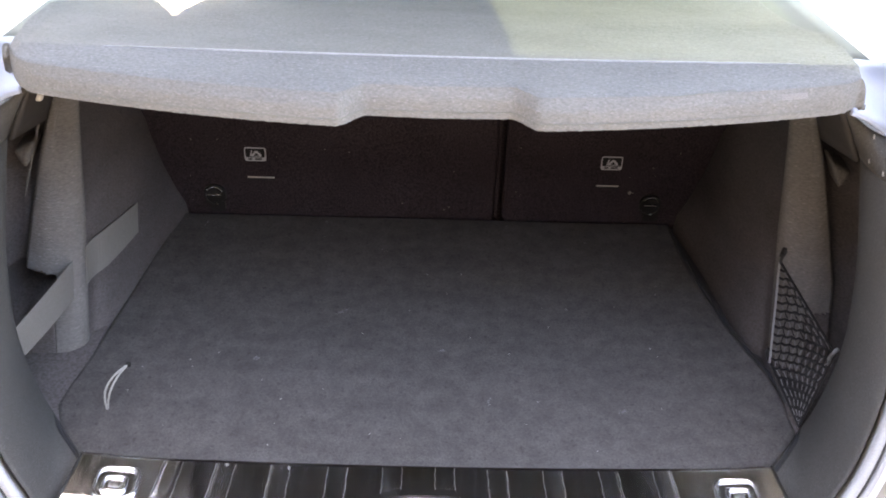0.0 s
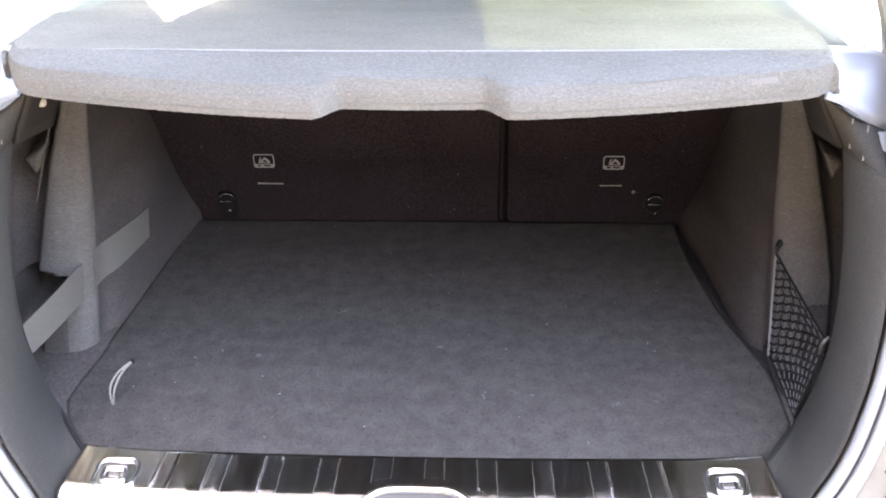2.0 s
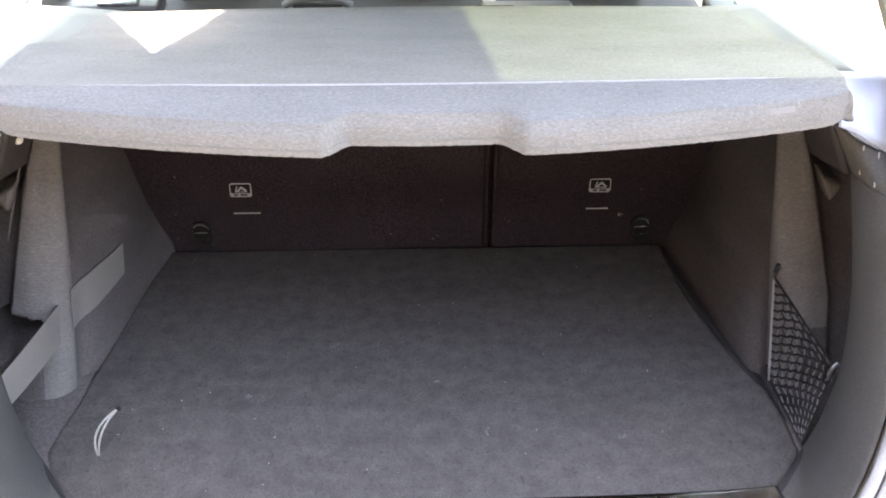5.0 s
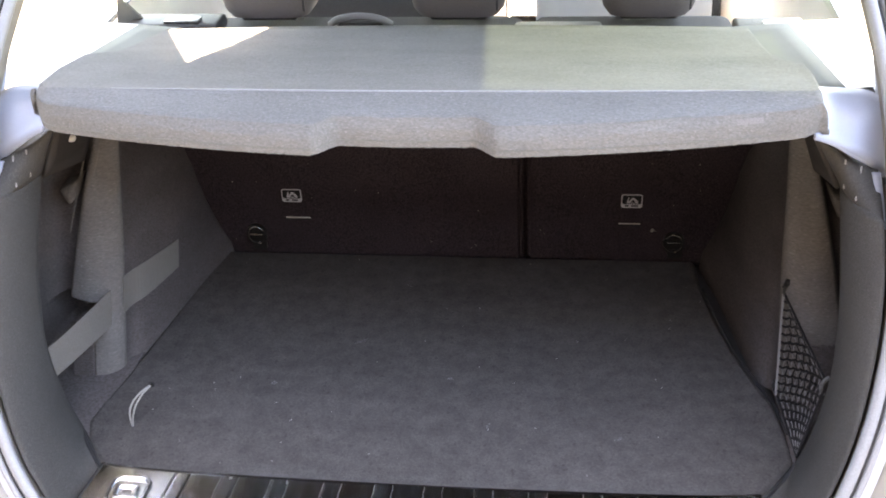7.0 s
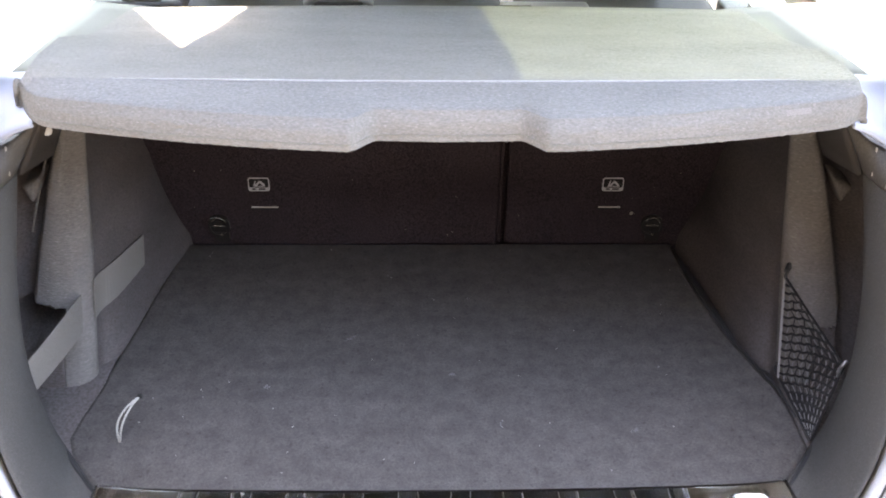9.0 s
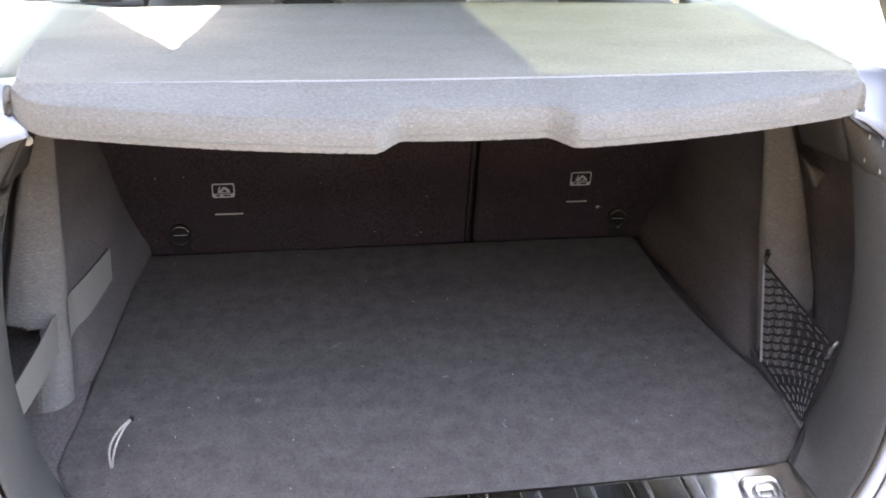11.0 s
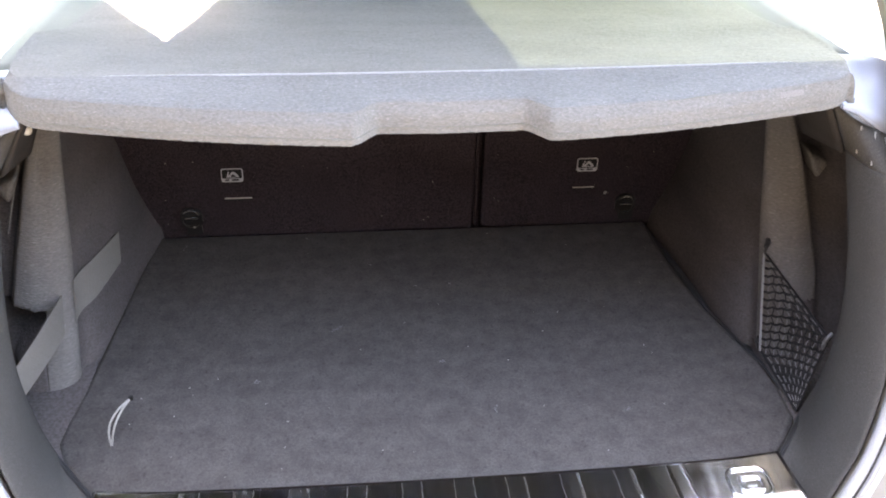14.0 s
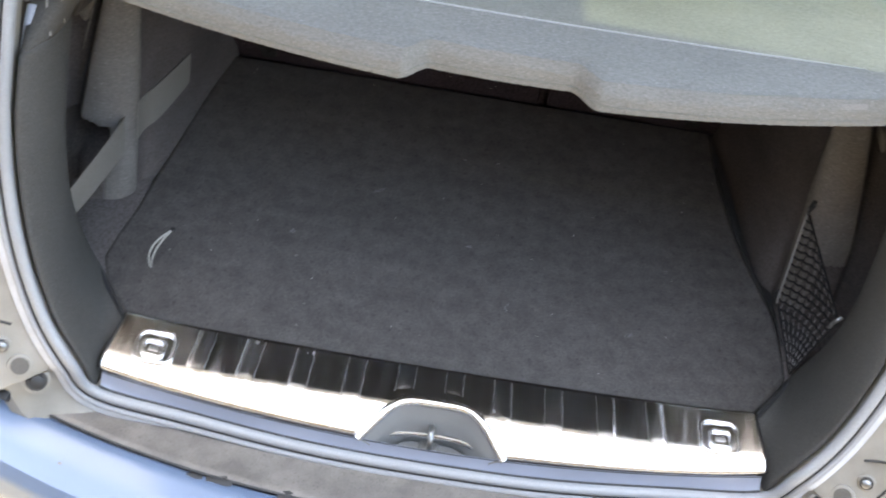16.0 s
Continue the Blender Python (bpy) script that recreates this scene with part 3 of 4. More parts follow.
def side_wall(s):
    """A side wall in two sheets: shade-toned carpet over the wheel arch, in the recess and the foot, and the lit-toned
    panel between.
    """
    base = FZ - 0.03
    sections = []
    for k in range(TALL + 1):
        z = base + (1.19 - base) * k / TALL
        row = curve_through([(x, y, z) for x, y in wall_section(z)], 150)
        ridge_y = 0.315 + 0.47 * (z - 0.65)
        for i, p in enumerate(row):
            if s < 0 and i > 50 and p.x > 0.638 and p.y > ridge_y - 0.02:
                edge = min(1.0, max(0.0, (pocket_top(p.x) - z) / 0.016)) * min(1.0, max(0.0, (z - 0.700) / 0.030))
                edge = edge * edge * (3 - 2 * edge)
                deep = ridge_y + 0.085
                if p.y < deep:
                    p.y += (deep - p.y) * edge * min(1.0, (p.x - 0.638) / 0.012) * min(1.0, max(0.0, (0.742 - p.x) / 0.02))
        sections.append([Vector((s * p.x, p.y, base + (z - base) * (top_of_wall(p) - base) / (1.19 - base))) for p in row])
    sheets = []
    for wanted in (True, False):
        bm, made = bmesh.new(), {}
        for j in range(TALL):
            for i in range(150):
                foot = sections[j][i].z < 0.735 and abs(sections[j][i].x) > 0.642
                dark = i < RIDGE or i >= RECESS or foot
                if dark == wanted:
                    corners = ((j, i), (j, i + 1), (j + 1, i + 1), (j + 1, i))
                    for c in corners:
                        if c not in made:
                            made[c] = bm.verts.new(sections[c[0]][c[1]])
                    bm.faces.new([made[c] for c in corners])
        sheets.append(bm)
    return sheets


# inner and outer borders of the corner trims
IN_R = [(0.527, 0.058, 0.656), (0.560, 0.100, 0.652), (0.597, 0.146, 0.656), (0.615, 0.150, 0.720), (0.629, 0.160, 0.820), (0.632, 0.190, 0.920), (0.630, 0.228, 1.000), (0.627, 0.286, 1.092)]
OUT_R = [(0.546, -0.068, 0.620), (0.550, -0.064, 0.662), (0.565, -0.056, 0.706), (0.601, -0.028, 0.762), (0.634, 0.018, 0.846), (0.654, 0.068, 0.933), (0.662, 0.117, 1.020), (0.662, 0.172, 1.092)]


def corner_trim(s):
    a, b = curve_through(IN_R, 40), curve_through(OUT_R, 40)
    def fn(u, v):
        i = round(u * 40)
        p, q = a[i], b[i]
        if v < 0.15:
            k = v / 0.15
            r = p + Vector((0.030, 0.035, 0)) * (1 - k) * min(1.0, u * 6)
        else:
            k = (v - 0.15) / 0.85
            r = p.lerp(q, k) + Vector((-0.010, -0.014, 0.004)) * math.sin(math.pi * k) ** 0.7 * min(1.0, u * 4)
        return Vector((s * r.x, r.y, r.z))
    return grid(fn, 40, 20)


walls = {}
for s, name in ((-1, "wall_left"), (1, "wall_right")):
    arch, panel = side_wall(s)
    w = tagged(thicken(part(name, arch, SHADE_CARPET), 0.002, 0), "carpet-lined boot side wall over the wheel arch, its shade put into the colour", "boot wall", kind="structure")
    walls[s] = w
    thicken(part("corner_panel", panel, LIT_CARPET, w, "mid-grey lined panel behind the wheel arch, its light put into the colour"), 0.002, 0)
    t = thicken(part("corner_trim", corner_trim(s), TRIM, w, "smooth dark-grey moulded corner trim"), 0.003, 0)
    rounded(part("side_ledge", box((s * (0.672 if s < 0 else 0.690), 0.275, FZ - 0.014), (0.19, 0.37, 0.022)), SHADE_CARPET, w, "carpeted ledge beside the floor"), 0.004)
    rounded(part("trim_foot", box((s * 0.560, -0.030, 0.622), (0.038, 0.070, 0.034)), TRIM, w), 0.008)
    # black bar drawn as the shadow gap at the foot of the trim
    gap = [Vector((s * (p.x + 0.004), p.y - 0.003, p.z + 0.002)) for p in curve_through(IN_R[:3], 12)]
    part("trim_gap_shade", tube(gap, 0.0055, 8, taper=[0.5 + 0.6 * k / 12 for k in range(13)]), STOP, w)
    # dark upper corner piece with two raised ribs
    quad = [(0.627, 0.288, 1.092), (0.665, 0.180, 1.080), (0.663, 0.246, 1.131), (0.572, 0.264, 1.180)]
    p = [Vector((s * x, y, z)) for x, y, z in quad]
    low_in, low_out = Vector(IN_R[-1]), Vector(OUT_R[-1])

    def corner_fn(u, v, s=s, p=p):
        q = low_in.lerp(low_out, u) + Vector((-0.010, -0.014, 0.003)) * math.sin(math.pi * u) ** 0.7
        return Vector((s * q.x, q.y, q.z - 0.003)).lerp(p[3].lerp(p[2], u) + Vector((s * -0.006, -0.008, 0)) * math.sin(math.pi * u), v)
    up = part("upper_corner_piece", grid(corner_fn, 12, 8), TRIM, w)
    thicken(up, 0.004, 0)
    for e0, e1 in (((0.615, 0.240, 1.151), (0.620, 0.241, 1.104)), ((0.638, 0.238, 1.142), (0.631, 0.212, 1.100))):
        part("raised_rib", tube([(s * e0[0], e0[1], e0[2]), (s * e1[0], e1[1], e1[2])], 0.0013, 6), PALEBAR, up)
    # pillar trim beside the glass, with a rolled lower rim and a tail along the seal
    lo = curve_through([(0.560, 0.209, 1.201), (0.588, 0.219, 1.187), (0.611, 0.227, 1.171), (0.638, 0.238, 1.152), (0.676, 0.252, 1.124)], 16)
    hi = curve_through([(0.592, 0.362, 1.208), (0.601, 0.354, 1.211), (0.622, 0.334, 1.219), (0.650, 0.309, 1.226), (0.682, 0.288, 1.215)], 16)
    pl = part("pillar_trim", grid(lambda u, v: (lambda r: Vector((s * r.x, r.y, r.z)))(lo[round(u * 16)].lerp(hi[round(u * 16)], v) + Vector((-0.003, -0.006, 0.005)) * math.sin(math.pi * v)), 16, 8), PILLAR, w, "pale blue-grey satin plastic pillar trim")
    thicken(pl, 0.004, 0)
    part("pillar_rim", tube([(s * q.x, q.y + 0.002, q.z - 0.002) for q in lo], 0.0026, 8), PILLAR, pl)
    tail = curve_through([(0.663, 0.249, 1.134), (0.667, 0.224, 1.102), (0.669, 0.199, 1.070)], 10)
    thicken(part("pillar_tail", grid(lambda u, v: (lambda r: Vector((s * (r.x - 0.012 * (1 - v) * (1 - 0.5 * u)), r.y - 0.018, r.z + 0.002)))(tail[round(u * 10)]), 10, 2), PILLAR, pl), 0.004, 0)
    up_pts = curve_through([(0.655, 0.296, 1.228), (0.648, 0.350, 1.30), (0.615, 0.440, 1.40), (0.56, 0.53, 1.49)], 16)
    part("upper_pillar_trim", grid(lambda u, v: (lambda r: Vector((s * (r.x + 0.03 * v), r.y - 0.050 * v, r.z + 0.0 * v)))(up_pts[round(u * 16)]), 16, 3), PILLAR, w)
    # ledge that carries the shelf
    def ledge(u, v, s=s):
        y = 0.345 + 0.40 * u
        inner = 0.555 - 0.06 * u
        return Vector((s * (inner + (0.628 - 0.013 * u - inner) * v), y, 1.205 - 0.045 * u + 0.01 * v))

    # pale strip past the ledge stands in for the bright outside
    def outside_glare(u, v, s=s):
        p = ledge(u, 1.0)
        return Vector((p.x + (s * 0.712 - p.x) * v, p.y, p.z + 0.006 * v))
    part("outside_glare", grid(outside_glare, 10, 2), DAYLIT_PALE, w, "pale strip standing in for the bright outside past the ledge")
    thicken(part("shelf_ledge", grid(ledge, 10, 4), LEDGE, w, "pale grey plastic ledge under the window"), 0.012)

    q = [Vector((s * x, y, z)) for x, y, z in [(0.622, 0.418, 1.042), (0.627, 0.289, 1.078), (0.570, 0.270, 1.182), (0.572, 0.500, 1.186)]]
    thicken(part("upper_wall_panel", grid(lambda u, v, q=q: q[0].lerp(q[1], u).lerp(q[3].lerp(q[2], u), v), 6, 6), UPPER, w), 0.006, 0)
    # lighter triangle stands in for the patch of light in the recess
    tri = [Vector((s * x, y, z)) for x, y, z in ((0.661, 0.448, 0.981), (0.698, 0.438, 0.968), (0.679, 0.430, 0.935))]
    bm = bmesh.new()
    front = [bm.verts.new(p) for p in tri]
    back = [bm.verts.new(p + Vector((0, 0.05, 0.0))) for p in tri]
    bm.faces.new(front)
    for i in range(3):
        bm.faces.new((front[i], back[i], back[(i + 1) % 3], front[(i + 1) % 3]))
    rounded(part("recess_light_patch", bm, RECESS_LIGHT, w, "grey triangle standing in for light in the recess"), 0.008, 3)
    if s < 0:
        rib = [(z, lerp_table(OUT_X, z) + 0.011, 0.315 + 0.47 * (z - 0.65) - 0.002) for z in [1.035 - 0.15 * k / 12 for k in range(13)]]
        part("recess_rib", tube([(s * x, y + 0.006, z) for z, x, y in rib], 0.0022, 8, taper=[0.5 + 0.5 * math.sin(math.pi * k / 12) for k in range(13)]), LIT_CARPET, w)
    if s < 0:
        # white knob stands in for daylight leaking through the gap here
        rounded(part("gap_daylight", tube([(-0.614, 0.356, 1.117), (-0.594, 0.350, 1.118), (-0.590, 0.349, 1.118)], 0.0075, 10, taper=[1, 1, 0.6]), DAYLIT_PALE, w, "small white stand-in for daylight through the gap under the shelf"), 0.001)
    # unseen lid, added to keep window light out of the recess
    part("light_block_cap", box((s * 0.735, 0.56, 1.080), (0.15, 0.50, 0.012), 0.002), DARK, w)

# elastic strap across the pocket in one wall
straps = thing("elastic_strap", (-0.62, 0.38, 0.74), "wide grey elastic strap across the side pocket", "strap")
def wall_x(y, z):
    """How far a side wall stands from the middle over the wheel arch."""
    pts = curve_through([(x, yy, z) for x, yy in wall_section(z)[:6]], 60)
    for a, b in zip(pts, pts[1:]):
        if b.y <= y <= a.y:
            return a.x + (b.x - a.x) * (a.y - y) / (a.y - b.y)
    return pts[-1].x


for y0, y1, z0, z1 in ((0.176, 0.378, 0.778, 0.762), (0.404, 0.580, 0.772, 0.756)):
    def strap_fn(u, v, y0=y0, y1=y1, z0=z0, z1=z1):
        y, z = y0 + (y1 - y0) * u, z0 + (z1 - z0) * u + (v - 0.5) * (0.060 if y1 < 0.4 else 0.062 - 0.014 * u)
        y -= 0.028 * (1 - v) * (u if y1 < 0.4 else 1.0)
        x = 0.641 - 0.029 * u - 0.002 * math.sin(math.pi * u) if y1 < 0.4 else wall_x(y, z) - 0.0045
        return Vector((-x, y, z))
    thicken(part("strap_band", grid(strap_fn, 24, 1), STRAP, straps, smooth=False), 0.0016, 0)

# ---------------- luggage net ----------------
net = thing("luggage_net", (0.61, 0.25, 0.655), "black triangular luggage net over a wall pocket", "net")
N0, N1, N2, N3 = Vector((0.601, 0.400, 0.808)), Vector((0.593, 0.310, 0.656)), Vector((0.600, 0.158, 0.655)), Vector((0.630, 0.178, 0.795))


def net_at(u, v):
    """Across the net at a row: from the edge cord to the cord that runs to the rear hook."""
    a = N0.lerp(N1, v / 0.66) if v < 0.66 else N1.lerp(N2, (v - 0.66) / 0.34)
    b = N0.lerp(N3, v / 0.48) if v < 0.48 else N3.lerp(N2, (v - 0.48) / 0.52)
    p = a.lerp(b, u)
    return p + Vector((0.010, 0.006, 0)) * math.sin(math.pi * u) * math.sin(math.pi * v)


cross, strands = bmesh.new(), bmesh.new()
ROWS = 19
for j in range(1, ROWS):
    v = j / ROWS
    cells = max(1, round(8 * min(v / 0.48, 1.0, (1.12 - v) / 0.40)))
    # dark cross cords that sag a little between pale twisted uprights
    tube([net_at(i / (2 * cells), v + (0.12 if i % 2 else -0.08) / ROWS) for i in range(2 * cells + 1)], 0.0021, 5, cross)
    for i in range(1, 2 * cells):
        lean = 0.22 / (2 * cells) * (1 if (i + j) % 2 else -1)
        tube([net_at(i / (2 * cells) + lean, v + 0.10 / ROWS), net_at(i / (2 * cells) - lean, min(1.0, v + 0.90 / ROWS))], 0.0010, 4, strands if i % 2 else cross)
part("net_mesh", cross, CORD, net)
part("net_strand", strands, STRAND, net, "grey twisted net strands")
# black sheet stands in for the shade behind the lower net
part("net_shade", grid(lambda u, v: net_at(u, 0.74 + 0.26 * v) + Vector((0.006, 0.005, -0.001)), 6, 6), CORD, net)
part("edge_cord", tube([N0.lerp(N1, k / 8) + Vector((-0.002, 0, 0)) for k in range(9)], 0.0022, 8), PALECORD, net, "pale elastic edge cord")
part("top_cord", tube([N0.lerp(N3, k / 10) for k in range(11)], 0.0020, 6), CORD, net)
part("low_cord", tube([N1.lerp(N2, k / 6) for k in range(7)], 0.0022, 6), CORD, net)
part("rear_cord", tube([N3.lerp(N2, k / 8) for k in range(9)], 0.0022, 6), CORD, net)
hk = part("top_hook", tube(curve_through([(0.601, 0.398, 0.806), (0.598, 0.396, 0.816), (0.602, 0.398, 0.826), (0.606, 0.402, 0.828), (0.604, 0.400, 0.831)], 12), 0.0026, 8), DARK, net)
part("hook_button", tube([(0.598, 0.396, 0.824), (0.606, 0.410, 0.829)], 0.0045, 12), STOP, hk)
part("side_hook", tube(curve_through([(0.628, 0.180, 0.770), (0.622, 0.176, 0.785), (0.624, 0.174, 0.800), (0.632, 0.178, 0.806)], 10), 0.0032, 8), GREYMETAL, net, "small grey metal hook")
part("low_hook", tube([(0.594, 0.322, 0.652), (0.588, 0.326, 0.668), (0.590, 0.324, 0.676)], 0.004, 8), DARK, net)

# ---------------- rear seats ----------------
def seat_back(x0, x1):
    def fn(u, v):
        x = x0 + (x1 - x0) * u
        edge = min(1.0, min(u, 1 - u) * (x1 - x0) / 0.012)
        return Vector((x, SEAT_Y + 0.012 * (1 - edge) ** 2 - 0.062 * v ** 7 + 0.0015 * math.sin(9 * u + 4 * v), FZ - 0.02 + 0.520 * v))
    return grid(fn, 60, 30)


def headrest(parent, cx, w):
    z0, y = 1.139, 0.905
    def fn(u, v):
        a = 2 * math.pi * u
        r = 0.80 + 0.20 * math.sin(math.pi * min(1, max(0, v))) ** 0.4
        ca, sa = math.cos(a), math.sin(a)
        sq = lambda c: math.copysign(abs(c) ** 0.55, c)
        wide = (w / 2) * (0.90 + 0.12 * v)
        return Vector((cx + wide * sq(ca) * r, y + 0.055 * sq(sa) * r + 0.03 * v, z0 + 0.20 * v))
    bm = grid(fn, 32, 14, closed_u=True)
    bmesh.ops.holes_fill(bm, edges=[e for e in bm.edges if e.is_boundary])
    h = part("headrest", bm, LEATHER, parent, "grey leather headrest with stitched seams")
    # black block stands in for the dark shadow under the headrest
    part("headrest_shade", box((cx, y + 0.002, z0 - 0.004), (w * 0.5, 0.07, 0.008), 0.003), STOP, h)
    for dx in (-0.055, 0.055):
        part("headrest_post", tube([(cx + dx, y + 0.01, 1.09), (cx + dx, y + 0.01, z0 + 0.03)], 0.006, 10), CHROME, h)
    part("stitched_seam", tube([(cx + w * 0.36, y - 0.058, z0 + 0.02 + 0.02 * k) for k in range(8)], 0.0022, 6), DARK, h)


def child_seat_tag(parent, cx):
    y, cz = SEAT_Y - 0.001, 0.788
    tag = part("anchor_tag", plate(round_rect(cx, cz, 0.043, 0.031, 0.005), y - 0.0015, y + 0.002, "y"), WHITE, parent, "small white-edged anchor pictogram tag")
    part("tag_field", plate(round_rect(cx, cz + 0.0035, 0.0385, 0.020, 0.003), y - 0.0022, y - 0.0012, "y"), BLACK, tag)
    part("tag_symbol", plate([(cx - 0.011, cz - 0.004), (cx + 0.013, cz - 0.004), (cx + 0.012, cz + 0.001), (cx + 0.005, cz + 0.008), (cx + 0.001, cz + 0.009), (cx - 0.004, cz + 0.003)], y - 0.0028, y - 0.002, "y"), WHITE, tag)
    part("symbol_gap", plate([(cx - 0.003, cz - 0.002), (cx + 0.008, cz - 0.002), (cx + 0.003, cz + 0.004), (cx + 0.001, cz + 0.003)], y - 0.0033, y - 0.0027, "y"), BLACK, tag)
    part("tag_strap", plate([(cx - 0.011, cz - 0.003), (cx - 0.008, cz - 0.003), (cx - 0.005, cz + 0.009), (cx - 0.007, cz + 0.010)], y - 0.0028, y - 0.002, "y"), WHITE, tag)
    for dx, w in ((-0.010, 0.008), (0.006, 0.014)):
        part("tag_bar", plate(round_rect(cx + dx, cz - 0.0105, w, 0.0032, 0.001), y - 0.0022, y - 0.001, "y"), BLACK, tag)


def tie_down(parent, cx):
    y, cz = SEAT_Y, 0.690
    cup = part("tie_down_cup", frame_ring(round_rect(cx, cz, 0.044, 0.050, 0.0215, 8), round_rect(cx, cz, 0.036, 0.042, 0.0175, 8), y + 0.003, y - 0.006), BLACK, parent, "round black tie-down cup")
    part("cup_floor", plate(round_rect(cx, cz, 0.040, 0.046, 0.019, 8), y - 0.0038, y + 0.001, "y"), BLACK, cup)
    part("cup_tongue", plate(round_rect(cx + 0.004, cz - 0.027, 0.030, 0.022, 0.004, 4), y - 0.0045, y + 0.002, "y"), BLACK, cup)
    arc = [(cx + 0.017 * math.cos(a), y - 0.0065, cz + 0.003 + 0.018 * math.sin(a)) for a in [math.pi * (0.12 + 0.70 * k / 12) for k in range(13)]]
    part("tie_ring", tube(arc, 0.0013, 8), RING, cup, "small metal ring")
    part("ring_bar", box((cx, y - 0.006, cz + 0.002), (0.026, 0.004, 0.0024), 0.001), RING, cup)
    part("cup_screw", tube([(cx + 0.004, y - 0.0065, cz - 0.020), (cx + 0.004, y - 0.003, cz - 0.020)], 0.0028, 8), RING, cup)


seats = []
for x0, x1, cx in ((-0.60, 0.1345, -0.357), (0.1425, 0.60, 0.357)):
    seat = thing("rear_seat", ((x0 + x1) / 2, 0.86, FZ), "rear seat back with dark carpeted rear face" + (" and two headrests" if cx < 0 else " and one headrest"), "car seat", "rear seats")
    seats.append(seat)
    thicken(part("seat_back_panel", seat_back(x0, x1), SEAT_CARPET, seat, "dark brown-black carpeted back"), 0.02, 1)
    part("cushion", box(((max(x0, -0.55) + min(x1, 0.55)) / 2, 0.865, 0.888), (min(x1, 0.55) - max(x0, -0.55) - 0.004, 0.17, 0.46), 0.035, 4), SEATCLOTH, seat)
    piping_x = x1 - 0.004 if cx < 0 else x0 + 0.004
    part("edge_piping", tube([(piping_x, SEAT_Y + 0.001 - 0.03 * (k / 10) ** 7, FZ + 0.46 * k / 10) for k in range(11)], 0.0035, 6), SEAT_CARPET, seat)
    child_seat_tag(seat, cx)
    tie_down(seat, -0.446 if cx < 0 else 0.448)
    sx = -0.349 if cx < 0 else 0.355
    slot = part("anchor_flap", box((sx, SEAT_Y - 0.001, 0.734), (0.054 if cx < 0 else 0.045, 0.003, 0.0026), 0.001), FLAP, seat, "thin pale edge of an anchor flap")
    part("flap_slot", box((sx, SEAT_Y - 0.0005, 0.7302), (0.056 if cx < 0 else 0.048, 0.003, 0.0036)), BLACK, slot)
for k, (cx, w) in enumerate(((-0.390, 0.226), (0.0, 0.222), (0.375, 0.214))):
    headrest(seats[0 if k < 2 else 1], cx, w)
part("flap_fleck", box((0.402, SEAT_Y - 0.002, 0.719), (0.006, 0.003, 0.007), 0.0015, rot=(0, 30, 0)), PALEBAR, seats[1])
# backing added behind the seat split to block light from the cabin
part("split_light_block", box((0.1385, 0.782, 0.85), (0.07, 0.016, 0.60), 0.002), SEAT_CARPET, seats[1])
# seat shoulders and side latches behind the shelf
for seat, x, w in ((seats[0], -0.560, 0.19), (seats[1], 0.595, 0.13)):
    latch_bar = part("shoulder_trim", box((x, 0.80, 1.148 if x < 0 else 1.136), (w, 0.07, 0.026), 0.009, 3), DARK, seat, "dark plastic seat shoulder with belt guide")
    part("belt_guide", box((x + 0.02, 0.785, 1.163 if x < 0 else 1.151), (0.07, 0.03, 0.008), 0.003), GREYMETAL, latch_bar)
part("belt_guide_flag", plate([(-0.684, 1.150), (-0.622, 1.150), (-0.626, 1.158), (-0.668, 1.206), (-0.674, 1.206)], 0.800, 0.806, "y"), LEDGE, seats[0], "grey-green triangular belt guide")
rng = random.Random(5)
for seat, x0, x1 in ((seats[0], -0.5, 0.12), (seats[1], 0.16, 0.5)):
    bm = bmesh.new()
    for k in range(22):
        n = rng.uniform(0.0005, 0.0010)
        box((rng.uniform(x0, x1), SEAT_Y - 0.0012, rng.uniform(FZ + 0.01, FZ + 0.35)), (n * rng.uniform(1, 3), 0.001, n), rot=(0, rng.uniform(0, 90), 0), bm=bm)
    lint = part("seat_lint", bm, PALEBAR, seat, "scattered pale lint", smooth=False)
    lint["kind"] = "stuff"
part("release_lever", tube(curve_through([(-0.245, 0.80, 1.148), (-0.225, 0.79, 1.163), (-0.185, 0.785, 1.170), (-0.145, 0.79, 1.163), (-0.125, 0.80, 1.148)], 16), 0.0075, 10), GREYPLASTIC, seats[0], "grey release lever")
part("lever_well", box((-0.185, 0.805, 1.147), (0.090, 0.030, 0.012), 0.005, 3), STOP, seats[0])
part("shoulder_pad", box((0.20, 0.80, 1.130), (0.17, 0.06, 0.030), 0.012, 3), LEATHER, seats[1])

# ---------------- parcel shelf ----------------
def lip_y(x):
    y = 0.117 + 0.27 * abs(x) ** 2
    e = max(0.0, abs(x) - 0.52) / 0.068
    y += (0.055 if x < 0 else 0.045) * min(1.0, e) ** 2.6
    d = abs(x)
    k = 1 - min(1.0, max(0.0, (d - 0.092) / 0.040))
    return y + 0.030 * (k * k * (3 - 2 * k))


def notch(x):
    k = 1 - min(1.0, max(0.0, (abs(x) - 0.092) / 0.040))
    return k * k * (3 - 2 * k)


SHELF = [(0.010, -0.0092), (0.0, -0.0085), (0.0, -0.002), (0.004, 0.018), (0.016, 0.033), (0.036, 0.0405), (0.075, 0.0440), (0.112, 0.0482), (0.126, 0.0500), (0.132, 0.0500), (0.145, 0.0478), (0.20, 0.0390), (0.262, 0.0290), (0.286, 0.0256), (0.302, 0.0236), (0.322, 0.0205), (0.42, 0.0), (0.575, -0.026)]


